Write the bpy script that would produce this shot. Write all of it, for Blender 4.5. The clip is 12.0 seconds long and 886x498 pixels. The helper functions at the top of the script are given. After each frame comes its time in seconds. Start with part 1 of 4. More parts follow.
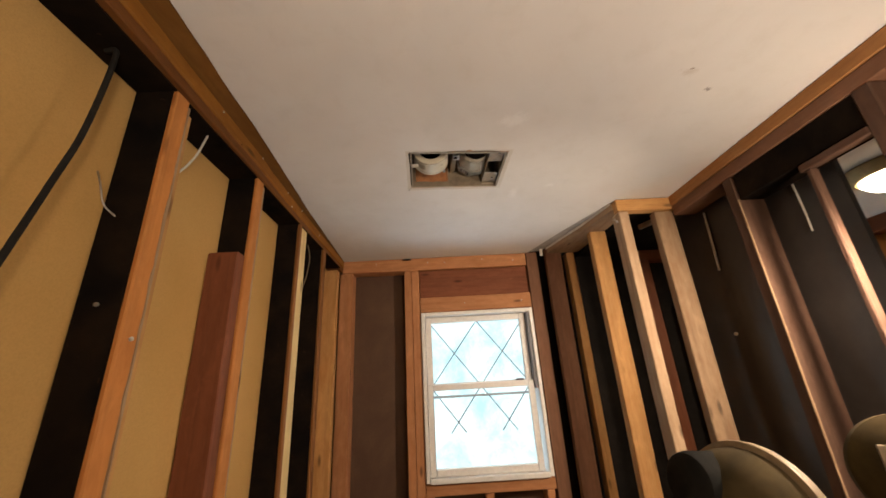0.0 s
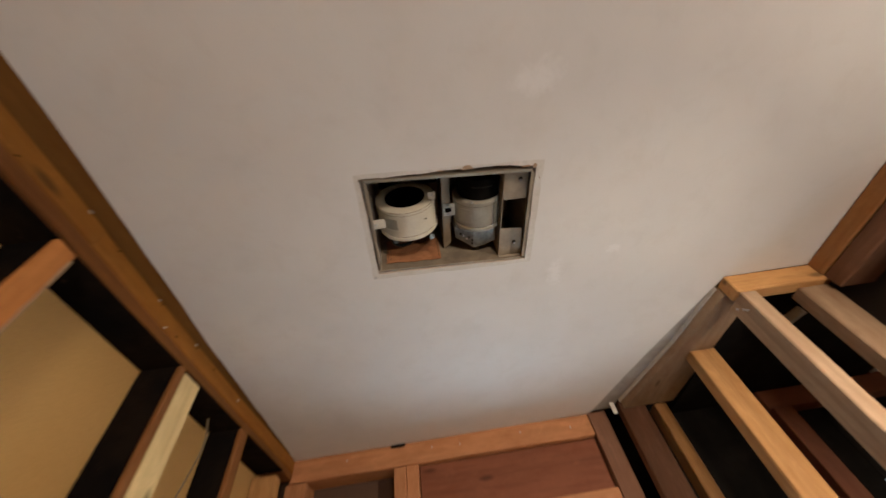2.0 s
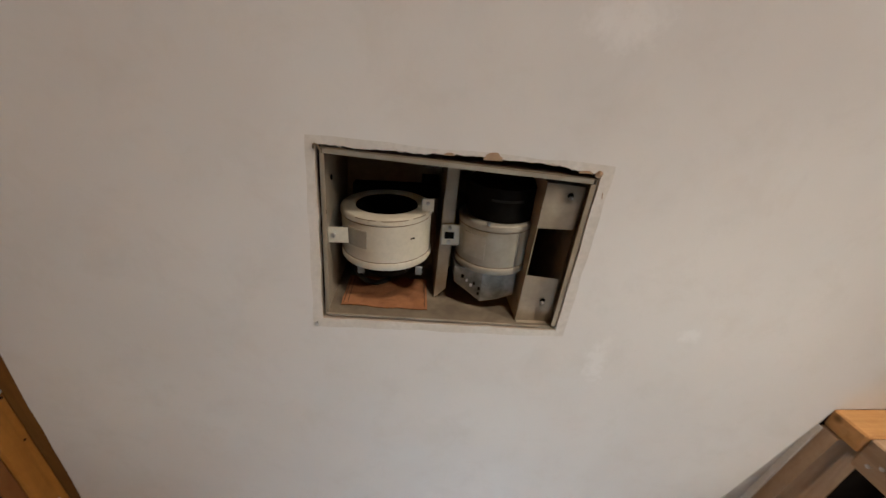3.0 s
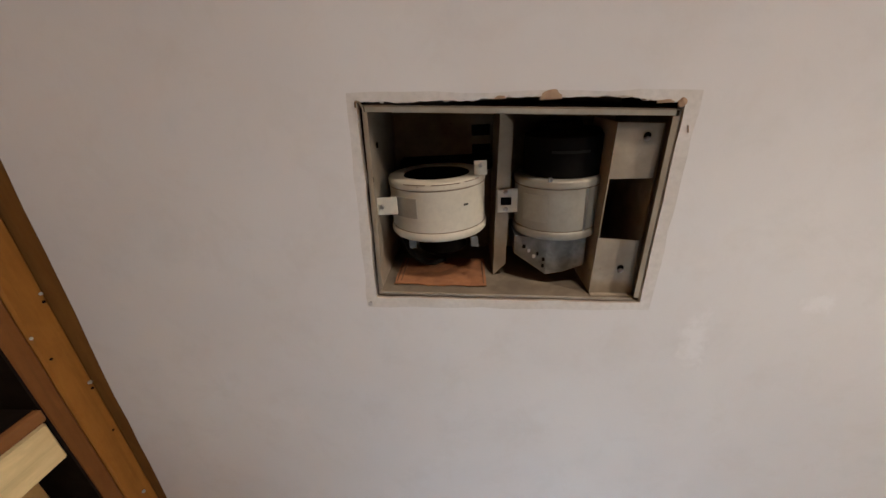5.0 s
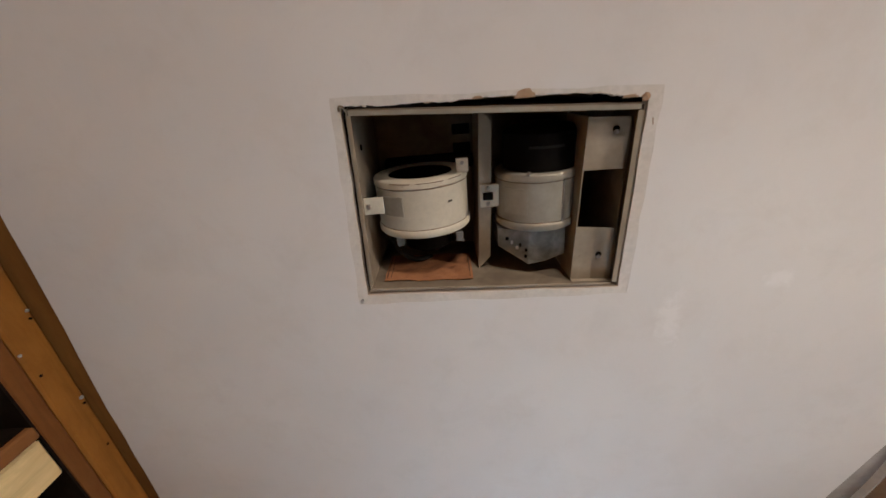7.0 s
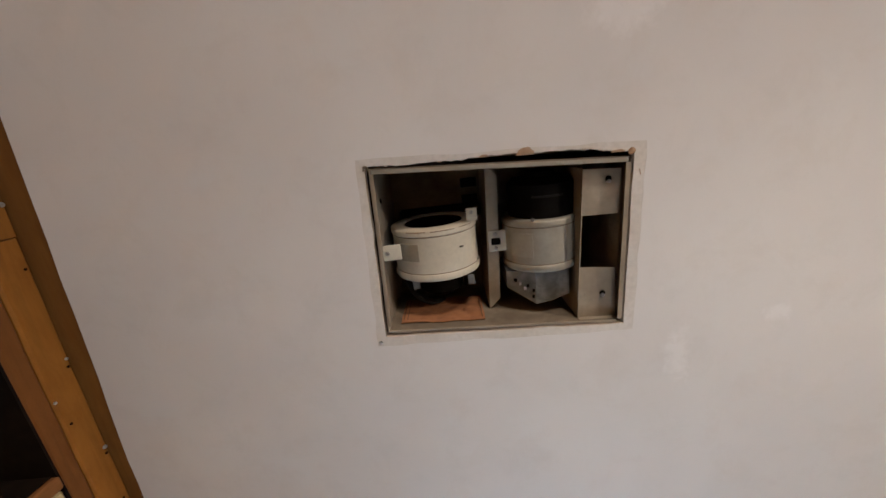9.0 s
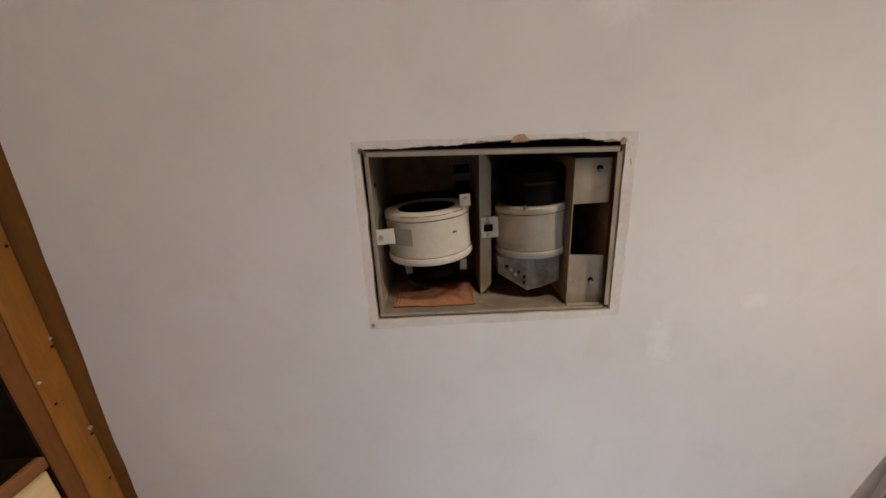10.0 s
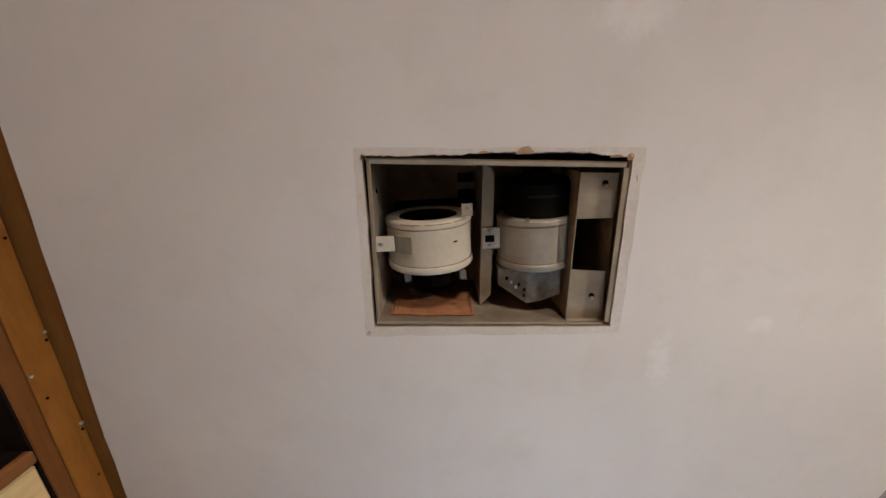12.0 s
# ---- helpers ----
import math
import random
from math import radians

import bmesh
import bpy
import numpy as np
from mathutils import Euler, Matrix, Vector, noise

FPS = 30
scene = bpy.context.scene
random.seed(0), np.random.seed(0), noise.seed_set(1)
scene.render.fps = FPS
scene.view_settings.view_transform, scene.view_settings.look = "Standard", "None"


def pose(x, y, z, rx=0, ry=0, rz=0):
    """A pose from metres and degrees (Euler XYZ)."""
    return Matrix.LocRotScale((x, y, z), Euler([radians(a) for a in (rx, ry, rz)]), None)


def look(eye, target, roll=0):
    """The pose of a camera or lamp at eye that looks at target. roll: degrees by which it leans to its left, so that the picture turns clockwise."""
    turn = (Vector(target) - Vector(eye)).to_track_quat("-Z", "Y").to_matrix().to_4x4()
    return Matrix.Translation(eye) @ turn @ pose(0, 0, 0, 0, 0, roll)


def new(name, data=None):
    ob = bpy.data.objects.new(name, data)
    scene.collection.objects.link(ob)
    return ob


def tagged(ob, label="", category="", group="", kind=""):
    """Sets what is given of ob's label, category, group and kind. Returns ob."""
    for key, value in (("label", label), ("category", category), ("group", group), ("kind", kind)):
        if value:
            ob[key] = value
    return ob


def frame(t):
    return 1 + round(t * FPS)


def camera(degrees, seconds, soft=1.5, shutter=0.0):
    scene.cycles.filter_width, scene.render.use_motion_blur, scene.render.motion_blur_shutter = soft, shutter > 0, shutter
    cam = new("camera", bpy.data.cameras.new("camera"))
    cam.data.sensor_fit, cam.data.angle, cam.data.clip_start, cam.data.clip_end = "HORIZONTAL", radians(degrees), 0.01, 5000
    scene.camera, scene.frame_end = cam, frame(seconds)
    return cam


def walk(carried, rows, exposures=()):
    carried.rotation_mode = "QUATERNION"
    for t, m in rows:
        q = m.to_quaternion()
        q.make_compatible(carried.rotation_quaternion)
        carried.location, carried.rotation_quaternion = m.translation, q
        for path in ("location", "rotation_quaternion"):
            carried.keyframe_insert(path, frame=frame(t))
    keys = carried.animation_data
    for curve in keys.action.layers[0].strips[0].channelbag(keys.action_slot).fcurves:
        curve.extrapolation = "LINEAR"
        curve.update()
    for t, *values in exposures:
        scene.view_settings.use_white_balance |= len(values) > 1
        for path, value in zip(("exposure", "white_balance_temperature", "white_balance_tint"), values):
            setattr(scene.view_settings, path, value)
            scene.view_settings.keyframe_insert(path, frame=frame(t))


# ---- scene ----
cam = camera(101.6, 12.0, shutter=0.5)
PATH = [
    (0, (0.1470, 0.3370, 1.7700), (0.1920, 2.2200, 2.4400), -3.30),
    (0.5, (0.1320, 0.3300, 1.7740), (0.2550, 2.1900, 2.4970), -3.70),
    (0.7, (0.1172, 0.3686, 1.7234), (0.0571, 2.2875, 2.2838), -4.56),
    (0.9, (0.0974, 0.4302, 1.6748), (-0.1484, 2.2877, 2.3744), -6.12),
    (1, (0.0900, 0.4560, 1.6960), (-0.2230, 2.2860, 2.4400), -5.40),
    (1.2, (0.0898, 0.5596, 1.6650), (-0.2271, 2.3152, 2.5691), -0.37),
    (1.5, (0.0970, 0.7610, 1.7630), (0.0140, 2.3870, 2.9240), -2.90),
    (1.7, (0.1266, 0.8694, 1.8124), (0.1513, 2.3606, 3.1450), -7.26),
    (2, (0.1800, 1.0050, 1.8600), (0.2680, 2.2800, 3.3990), -11.00),
    (2.2, (0.2170, 1.0932, 1.9070), (0.1605, 2.3106, 3.4928), -5.54),
    (2.5, (0.2260, 1.1650, 2.0000), (0.1640, 2.3000, 3.6450), -1.80),
    (2.7, (0.2102, 1.1936, 2.0428), (0.2050, 2.2306, 3.7529), 0.57),
    (3, (0.1890, 1.2240, 2.0440), (0.3430, 2.1160, 3.8270), -6.80),
    (3.5, (0.1780, 1.2850, 2.0410), (0.1880, 2.0740, 3.8790), -0.20),
    (3.7, (0.1800, 1.3050, 2.0380), (0.1820, 2.1080, 3.8700), -0.20),
    (5.3, (0.1890, 1.2920, 2.0570), (0.0220, 2.0990, 3.8790), 8.40),
    (5.5, (0.1890, 1.2900, 2.0530), (0.0620, 2.0870, 3.8820), 5.30),
    (6, (0.1840, 1.2930, 2.0480), (0.0590, 2.0970, 3.8750), 4.90),
    (6.5, (0.1810, 1.3010, 2.0480), (0.0360, 2.1110, 3.8710), 3.80),
    (6.7, (0.1870, 1.2990, 2.0450), (0.0690, 2.1380, 3.8570), 2.50),
    (8.3, (0.1890, 1.2680, 2.0040), (0.2130, 1.8660, 3.9130), -6.50),
    (8.5, (0.1880, 1.2720, 2.0010), (0.2110, 1.8720, 3.9080), -6.40),
    (9, (0.1790, 1.2860, 2.0000), (0.1030, 1.8480, 3.9180), 1.20),
    (9.5, (0.1670, 1.2950, 1.9940), (0.1010, 1.8880, 3.9030), -0.30),
    (10, (0.1710, 1.2910, 1.9930), (0.1580, 1.9090, 3.8950), -3.90),
    (10.5, (0.1800, 1.2820, 1.9960), (0.1800, 1.8840, 3.9030), -4.20),
    (11, (0.1790, 1.2880, 1.9940), (0.1830, 1.9160, 3.8930), -4.40),
    (11.5, (0.1760, 1.2840, 2.0060), (0.1440, 1.9160, 3.9030), 0.20),
    (12, (0.1760, 1.2840, 2.0020), (0.1460, 1.8890, 3.9080), 0.00),
]
BALANCE = [(0.0, 0.08, 6500, 10), (0.5, 0.08, 6350, 10), (1.0, 0.07, 6050, 10), (1.5, 0.04, 5850, 10), (2.0, 0.05, 5950, 9), (2.4, 0.08, 5720, 4), (3.0, 0.09, 5700, 6), (6.0, 0.10, 5630, 10), (12.0, 0.10, 5650, 10)]
walk(cam, [(t, look(eye, target, roll)) for t, eye, target, roll in PATH], BALANCE)

# ---- world and light ----
world = bpy.data.worlds.new("world")
scene.world = world
world.use_nodes = True
wn, wl = world.node_tree.nodes, world.node_tree.links
sky = wn.new("ShaderNodeTexSky")
sky.sky_type, sky.sun_disc = "NISHITA", False
sky.sun_elevation, sky.sun_rotation = radians(40), radians(150)
wl.new(sky.outputs["Color"], wn["Background"].inputs["Color"])
wn["Background"].inputs["Strength"].default_value = 0.12


def area_lamp(name, m, sx, sy, watts, colour):
    data = bpy.data.lights.new(name, "AREA")
    data.shape, data.size, data.size_y, data.energy, data.color = "RECTANGLE", sx, sy, watts, colour
    ob = new(name, data)
    ob.matrix_world = m
    return ob


KEY = Vector((1.148, 0.918, 2.04))
KEY_AIM = Vector((-0.50, 0.75, -0.50)).normalized()
WARM = (1.0, 0.79, 0.60)
key = bpy.data.lights.new("clamp_lamp_glow", "SPOT")
key.energy, key.color, key.shadow_soft_size, key.spot_size, key.spot_blend = 62.0, WARM, 0.028, radians(150), 1.0
spill = bpy.data.lights.new("clamp_lamp_spill", "POINT")
spill.energy, spill.color, spill.shadow_soft_size = 3.7, WARM, 0.03
new("clamp_lamp_spill", spill).location = KEY + KEY_AIM * 0.055
key_ob = new("clamp_lamp_glow", key)
key_ob.matrix_world = look(KEY + KEY_AIM * 0.05, KEY + KEY_AIM)
SKY_BLUE = (0.70, 0.85, 1.0)
for x, k in ((0.355, 1.0), (1.85, 0.2)):
    area_lamp("sky_glow", look((x, 3.5, 3.6), (x, 2.4, 1.8)), 1.8, 1.6, 45.0 * k, SKY_BLUE)
    area_lamp("ground_glow", look((x, 3.4, 0.5), (x, 2.4, 1.7)), 2.0, 1.2, 24.0 * k, SKY_BLUE)
# unseen warm fill, added to brighten the ceiling; no lamp stands there
area_lamp("ceiling_fill", look((0.72, -0.40, 1.60), (0.74, -0.10, 2.44)), 0.30, 0.22, 28.0, (1.0, 0.80, 0.62))
area_lamp("next_room_lamp", look((1.92, 1.51, 2.34), (1.92, 1.51, 0.0)), 0.18, 0.18, 17.0, (1.0, 0.8, 0.58))


# ---- materials ----
def mat(name):
    m = bpy.data.materials.new(name)
    m.use_nodes = True
    return m, m.node_tree.nodes, m.node_tree.links, m.node_tree.nodes["Principled BSDF"]


def coords(n, l, scale, jitter=True):
    tc = n.new("ShaderNodeTexCoord")
    mp = n.new("ShaderNodeMapping")
    mp.inputs["Scale"].default_value = scale
    l.new(tc.outputs["Object"], mp.inputs["Vector"])
    if jitter:
        info = n.new("ShaderNodeObjectInfo")
        mul = n.new("ShaderNodeMath")
        mul.operation = "MULTIPLY"
        mul.inputs[1].default_value = 37.0
        l.new(info.outputs["Random"], mul.inputs[0])
        l.new(mul.outputs[0], mp.inputs["Location"])
    return mp.outputs["Vector"]


def noise_tex(n, l, vec, scale, detail=4.0, rough=0.6):
    t = n.new("ShaderNodeTexNoise")
    t.inputs["Scale"].default_value, t.inputs["Detail"].default_value, t.inputs["Roughness"].default_value = scale, detail, rough
    t.inputs["Distortion"].default_value = 0.35
    l.new(vec, t.inputs["Vector"])
    return t.outputs["Fac"]


def ramp(n, l, fac, stops):
    r = n.new("ShaderNodeValToRGB")
    e = r.color_ramp.elements
    while len(e) < len(stops):
        e.new(0.5)
    for el, (p, c) in zip(e, stops):
        el.position, el.color = p, (*c, 1)
    l.new(fac, r.inputs["Fac"])
    return r.outputs["Color"]


def mix(n, l, fac, a, b, kind="MIX"):
    m = n.new("ShaderNodeMix")
    m.data_type, m.blend_type = "RGBA", kind
    for sock, v in ((m.inputs["Factor"], fac), (m.inputs["A"], a), (m.inputs["B"], b)):
        if isinstance(v, (int, float)):
            sock.default_value = v
        elif isinstance(v, tuple):
            sock.default_value = (*v, 1)
        else:
            l.new(v, sock)
    return m.outputs["Result"]


def bump(n, l, p, height, strength, dist=0.002):
    b = n.new("ShaderNodeBump")
    b.inputs["Strength"].default_value, b.inputs["Distance"].default_value = strength, dist
    l.new(height, b.inputs["Height"])
    l.new(b.outputs["Normal"], p.inputs["Normal"])


def scaled(c, k):
    return tuple(min(1.0, v * k) for v in c)


def wood(name, c, axis, rough=0.7, dirt=0.5):
    """Sawn timber with its grain along one axis, knots and grey handling marks."""
    m, n, l, p = mat(name)
    grain = [55.0, 55.0, 55.0]
    grain["xyz".index(axis)] = 2.2
    v = coords(n, l, grain)
    g = noise_tex(n, l, v, 1.0, 5.0, 0.65)
    col = ramp(n, l, g, [(0.28, scaled(c, 0.76)), (0.48, c), (0.75, scaled(c, 1.12))])
    wide = [9.0, 9.0, 9.0]
    wide["xyz".index(axis)] = 1.1
    v2 = coords(n, l, wide)
    blot = noise_tex(n, l, v2, 1.0, 3.0)
    col = mix(n, l, ramp(n, l, blot, [(0.42, (0, 0, 0)), (0.75, (dirt, dirt, dirt))]), col, scaled(c, 0.5))
    age = noise_tex(n, l, coords(n, l, [30.0 if a != axis else 11.0 for a in "xyz"]), 1.0, 4.0, 0.7)
    col = mix(n, l, ramp(n, l, age, [(0.45, (0, 0, 0)), (0.72, (dirt,) * 3)]), col, (c[0] * 0.66, c[1] * 0.52, c[2] * 0.42))
    col = mix(n, l, ramp(n, l, age, [(0.28, (0.45,) * 3), (0.44, (0, 0, 0))]), col, scaled(c, 1.35))
    vk = coords(n, l, [13.0 if a != axis else 4.0 for a in "xyz"])
    vor = n.new("ShaderNodeTexVoronoi")
    vor.inputs["Scale"].default_value = 1.0
    l.new(vk, vor.inputs["Vector"])
    col = mix(n, l, ramp(n, l, vor.outputs["Distance"], [(0.05, (0.85,) * 3), (0.13, (0, 0, 0))]), col, scaled(c, 0.28))
    l.new(col, p.inputs["Base Color"])
    p.inputs["Roughness"].default_value = rough
    p.inputs["Specular IOR Level"].default_value = 0.25
    bump(n, l, p, g, 0.35, 0.0015)
    return m


def mottled(name, c, c2, scale=8.0, fine=90.0, rough=0.75, metallic=0.0, relief=0.25, wear=None, gloss=0.5):
    """A surface that varies at two scales, with fine relief and optional worn spots."""
    m, n, l, p = mat(name)
    v = coords(n, l, (1, 1, 1))
    big = noise_tex(n, l, v, scale, 3.0)
    small = noise_tex(n, l, v, fine, 4.0)
    col = mix(n, l, ramp(n, l, big, [(0.35, (0, 0, 0)), (0.68, (1, 1, 1))]), c, c2)
    col = mix(n, l, ramp(n, l, small, [(0.4, (0, 0, 0)), (0.8, (0.35,) * 3)]), col, scaled(c, 0.6))
    if wear:
        w = noise_tex(n, l, v, scale * 4.5, 6.0, 0.75)
        col = mix(n, l, ramp(n, l, w, [(0.64, (0, 0, 0)), (0.70, (0.8,) * 3)]), col, wear)
    l.new(col, p.inputs["Base Color"])
    p.inputs["Roughness"].default_value, p.inputs["Metallic"].default_value = rough, metallic
    p.inputs["Specular IOR Level"].default_value = gloss
    bump(n, l, p, small, relief, 0.0008)
    return m


PINE = (0.45, 0.240, 0.086)
HONEY = (0.42, 0.192, 0.082)
OLD = (0.33, 0.155, 0.052)
PLATE = (0.255, 0.103, 0.014)
RED = (0.19, 0.064, 0.028)
BROWN = (0.18, 0.088, 0.048)
pine = {a: wood("pine_" + a, PINE, a) for a in "xyz"}
honey_pine = {a: wood("honey_pine_" + a, HONEY, a) for a in "xyz"}
old_pine = {a: wood("aged_pine_" + a, OLD, a, 0.75) for a in "xyz"}
olive_pine = {a: wood("olive_pine_" + a, (0.20, 0.090, 0.017), a, 0.75, 0.5) for a in "xyz"}
rust_pine = {a: wood("rust_pine_" + a, (0.155, 0.057, 0.011), a, 0.75, 0.5) for a in "xyz"}
plate_pine = {a: wood("plate_pine_" + a, PLATE, a, 0.75) for a in "xyz"}
stud_pine = {a: wood("stud_pine_" + a, (0.46, 0.188, 0.050), a, 0.75) for a in "xyz"}
dull_stud = {a: wood("dull_stud_pine_" + a, (0.21, 0.088, 0.024), a, 0.75) for a in "xyz"}
charred_brown = {a: wood("charred_brown_wood_" + a, (0.080, 0.042, 0.026), a, 0.8, 0.6) for a in "xyz"}
grey_stud = {a: wood("grey_brown_stud_" + a, (0.23, 0.148, 0.085), a, 0.8, 0.6) for a in "xyz"}
# paler, greyer pine; on post and partition plate it carries the window light
pale_pine = {a: wood("pale_pine_" + a, (0.34, 0.230, 0.140), a, 0.75) for a in "xyz"}
red_wood = {a: wood("red_brown_wood_" + a, RED, a, 0.7) for a in "xyz"}
brown_wood = {a: wood("brown_wood_" + a, BROWN, a, 0.75) for a in "xyz"}
cream_wood = wood("cream_lath", (0.66, 0.51, 0.25), "z", 0.7, 0.3)
black_wood = mottled("near_black_wood", (0.007, 0.006, 0.0055), (0.018, 0.012, 0.008), 9, 60, 0.95, wear=(0.050, 0.028, 0.016), gloss=0.0)
board_paper = mottled("drywall_paper", (0.42, 0.238, 0.068), (0.50, 0.308, 0.105), 1.3, 320, 0.9, relief=0.03)
black_board = mottled("black_sheathing", (0.016, 0.014, 0.013), (0.035, 0.030, 0.026), 5, 50, 0.38)
brown_board = mottled("brown_fibreboard", (0.085, 0.045, 0.026), (0.11, 0.062, 0.035), 5, 150, 0.95, relief=0.5)
# matte black painted on boards whose place lies unlit
unlit_black = mottled("unlit_black_board", (0.010, 0.009, 0.008), (0.018, 0.015, 0.013), 5, 50, 0.95, gloss=0.0)
white_vinyl = mottled("white_window_vinyl", (0.72, 0.70, 0.66), (0.66, 0.63, 0.58), 6, 60, 0.45, relief=0.05)
grey_track = mottled("grey_track", (0.16, 0.16, 0.18), (0.11, 0.11, 0.12), 9, 60, 0.5)
lead = mottled("lead_came", (0.12, 0.14, 0.16), (0.2, 0.22, 0.24), 20, 90, 0.5, 0.4)
pale_lead = mottled("pale_storm_rail", (0.42, 0.46, 0.48), (0.30, 0.34, 0.36), 40, 90, 0.5)
cream_enamel = mottled("cream_enamel", (0.62, 0.570, 0.450), (0.54, 0.490, 0.375), 12, 160, 0.42, relief=0.06, wear=(0.20, 0.13, 0.07))
dusty_steel = mottled("dusty_steel", (0.39, 0.36, 0.29), (0.28, 0.26, 0.205), 14, 180, 0.55, 0.35, 0.1)
galvanised = mottled("galvanised_steel", (0.27, 0.265, 0.235), (0.15, 0.145, 0.125), 60, 180, 0.42, 0.4, 0.05)
# near-black: motors, and a stand-in for shade in holes, slots and sleeves
near_black = mottled("near_black_fill", (0.006, 0.0055, 0.005), (0.010, 0.009, 0.008), 20, 100, 0.85, gloss=0.0)
rusted = mottled("rusted_edge", (0.15, 0.09, 0.045), (0.08, 0.05, 0.03), 60, 200, 0.9, relief=0.3)
steel = mottled("screw_steel", (0.55, 0.53, 0.5), (0.42, 0.4, 0.37), 80, 300, 0.3, 0.9, 0.05)
orange_card = mottled("orange_card", (0.36, 0.155, 0.060), (0.23, 0.095, 0.038), 40, 130, 0.85, relief=0.4)
black_rubber = mottled("black_cable", (0.010, 0.009, 0.008), (0.02, 0.018, 0.015), 25, 100, 0.9, gloss=0.15)
white_wire = mottled("white_wire", (0.55, 0.52, 0.45), (0.45, 0.42, 0.36), 25, 100, 0.5)
lamp_paint = mottled("olive_brown_paint", (0.070, 0.050, 0.022), (0.035, 0.026, 0.013), 14, 100, 0.9, 0.0, 0.15, gloss=0.08)
rim_tan = mottled("worn_tan_metal", (0.24, 0.18, 0.105), (0.16, 0.115, 0.062), 24, 120, 0.6, 0.2, 0.15)
lamp_black = mottled("black_plastic", (0.010, 0.010, 0.009), (0.020, 0.018, 0.015), 20, 100, 0.9, gloss=0.06)
floor_ply = mottled("plywood", (0.36, 0.24, 0.13), (0.28, 0.18, 0.09), 4, 60, 0.8)
skim_coat = mottled("skim_coat", (0.665, 0.630, 0.570), (0.60, 0.555, 0.48), 20, 160, 0.9, relief=0.3)
wedge_grey = mottled("wedge_grey", (0.40, 0.37, 0.335), (0.31, 0.285, 0.25), 16, 120, 0.9, relief=0.3, wear=(0.22, 0.17, 0.12))
torn_paper = mottled("torn_paper", (0.42, 0.29, 0.18), (0.34, 0.22, 0.13), 60, 200, 0.95, relief=0.5)
plaster_raw = mottled("raw_plaster_edge", (0.58, 0.50, 0.41), (0.47, 0.38, 0.29), 30, 200, 0.95, relief=0.8, wear=(0.40, 0.28, 0.18))


def ceiling_material():
    m, n, l, p = mat("ceiling_paint")
    v = coords(n, l, (1, 1, 1), False)
    big = noise_tex(n, l, v, 2.2, 3.0)
    mid = noise_tex(n, l, v, 14.0, 5.0, 0.7)
    fine = noise_tex(n, l, v, 160.0, 4.0)
    col = mix(n, l, ramp(n, l, big, [(0.35, (0, 0, 0)), (0.7, (1, 1, 1))]), (0.66, 0.63, 0.59), (0.73, 0.71, 0.67))
    col = mix(n, l, ramp(n, l, mid, [(0.5, (0, 0, 0)), (0.8, (0.35,) * 3)]), col, (0.56, 0.52, 0.46))

    def blot(centre, size, c, k, ragged, cut):
        nonlocal col
        mp = n.new("ShaderNodeMapping")
        mp.vector_type = "TEXTURE"
        mp.inputs["Location"].default_value = centre
        mp.inputs["Scale"].default_value = size
        l.new(v, mp.inputs["Vector"])
        ln = n.new("ShaderNodeVectorMath")
        ln.operation = "LENGTH"
        l.new(mp.outputs["Vector"], ln.inputs[0])
        nz = noise_tex(n, l, v, ragged, 4.0, 0.7)
        add = n.new("ShaderNodeMath")
        add.operation = "MULTIPLY_ADD"
        add.inputs[1].default_value = 2.2
        l.new(nz, add.inputs[0])
        l.new(ln.outputs["Value"], add.inputs[2])
        rng = n.new("ShaderNodeMapRange")
        for key_name, val in (("From Min", cut - 0.45), ("From Max", cut + 0.15), ("To Min", k), ("To Max", 0.0)):
            rng.inputs[key_name].default_value = val
        l.new(add.outputs[0], rng.inputs["Value"])
        col = mix(n, l, rng.outputs["Result"], col, c)
    blot((0.466, 1.605, 2.44), (0.020, 0.055, 1), (0.82, 0.80, 0.77), 0.5, 45, 1.88)
    blot((0.594, 1.552, 2.44), (0.024, 0.018, 1), (0.82, 0.80, 0.77), 0.48, 45, 1.88)
    blot((0.384, 1.168, 2.44), (0.075, 0.04, 1), (0.82, 0.80, 0.77), 0.5, 30, 1.75)
    blot((0.877, 1.080, 2.44), (0.015, 0.010, 1), (0.05, 0.03, 0.02), 0.9, 80, 1.7)
    blot((0.791, 1.010, 2.44), (0.009, 0.005, 1), (0.16, 0.10, 0.06), 0.7, 80, 1.7)
    blot((0.79, 1.02, 2.44), (0.05, 0.02, 1), (0.42, 0.34, 0.26), 0.35, 60, 1.6)
    l.new(col, p.inputs["Base Color"])
    p.inputs["Roughness"].default_value = 0.82
    bump(n, l, p, mix(n, l, 0.5, fine, mid), 0.22, 0.001)
    return m


ceiling_paint = ceiling_material()


def glow(name, colour, strength):
    m, n, l, p = mat(name)
    p.inputs["Base Color"].default_value = (0.8, 0.8, 0.8, 1)
    p.inputs["Emission Color"].default_value = (*colour, 1)
    p.inputs["Emission Strength"].default_value = strength
    return m


def glass_material():
    m, n, l, p = mat("window_glass")
    p.inputs["Base Color"].default_value = (0.93, 0.97, 0.97, 1)
    p.inputs["Roughness"].default_value = 0.02
    p.inputs["Transmission Weight"].default_value = 1.0
    p.inputs["IOR"].default_value = 1.1
    return m


pane_glass = glass_material()
diffuser_glow = glow("lit_diffuser", (1.0, 0.82, 0.6), 9.0)


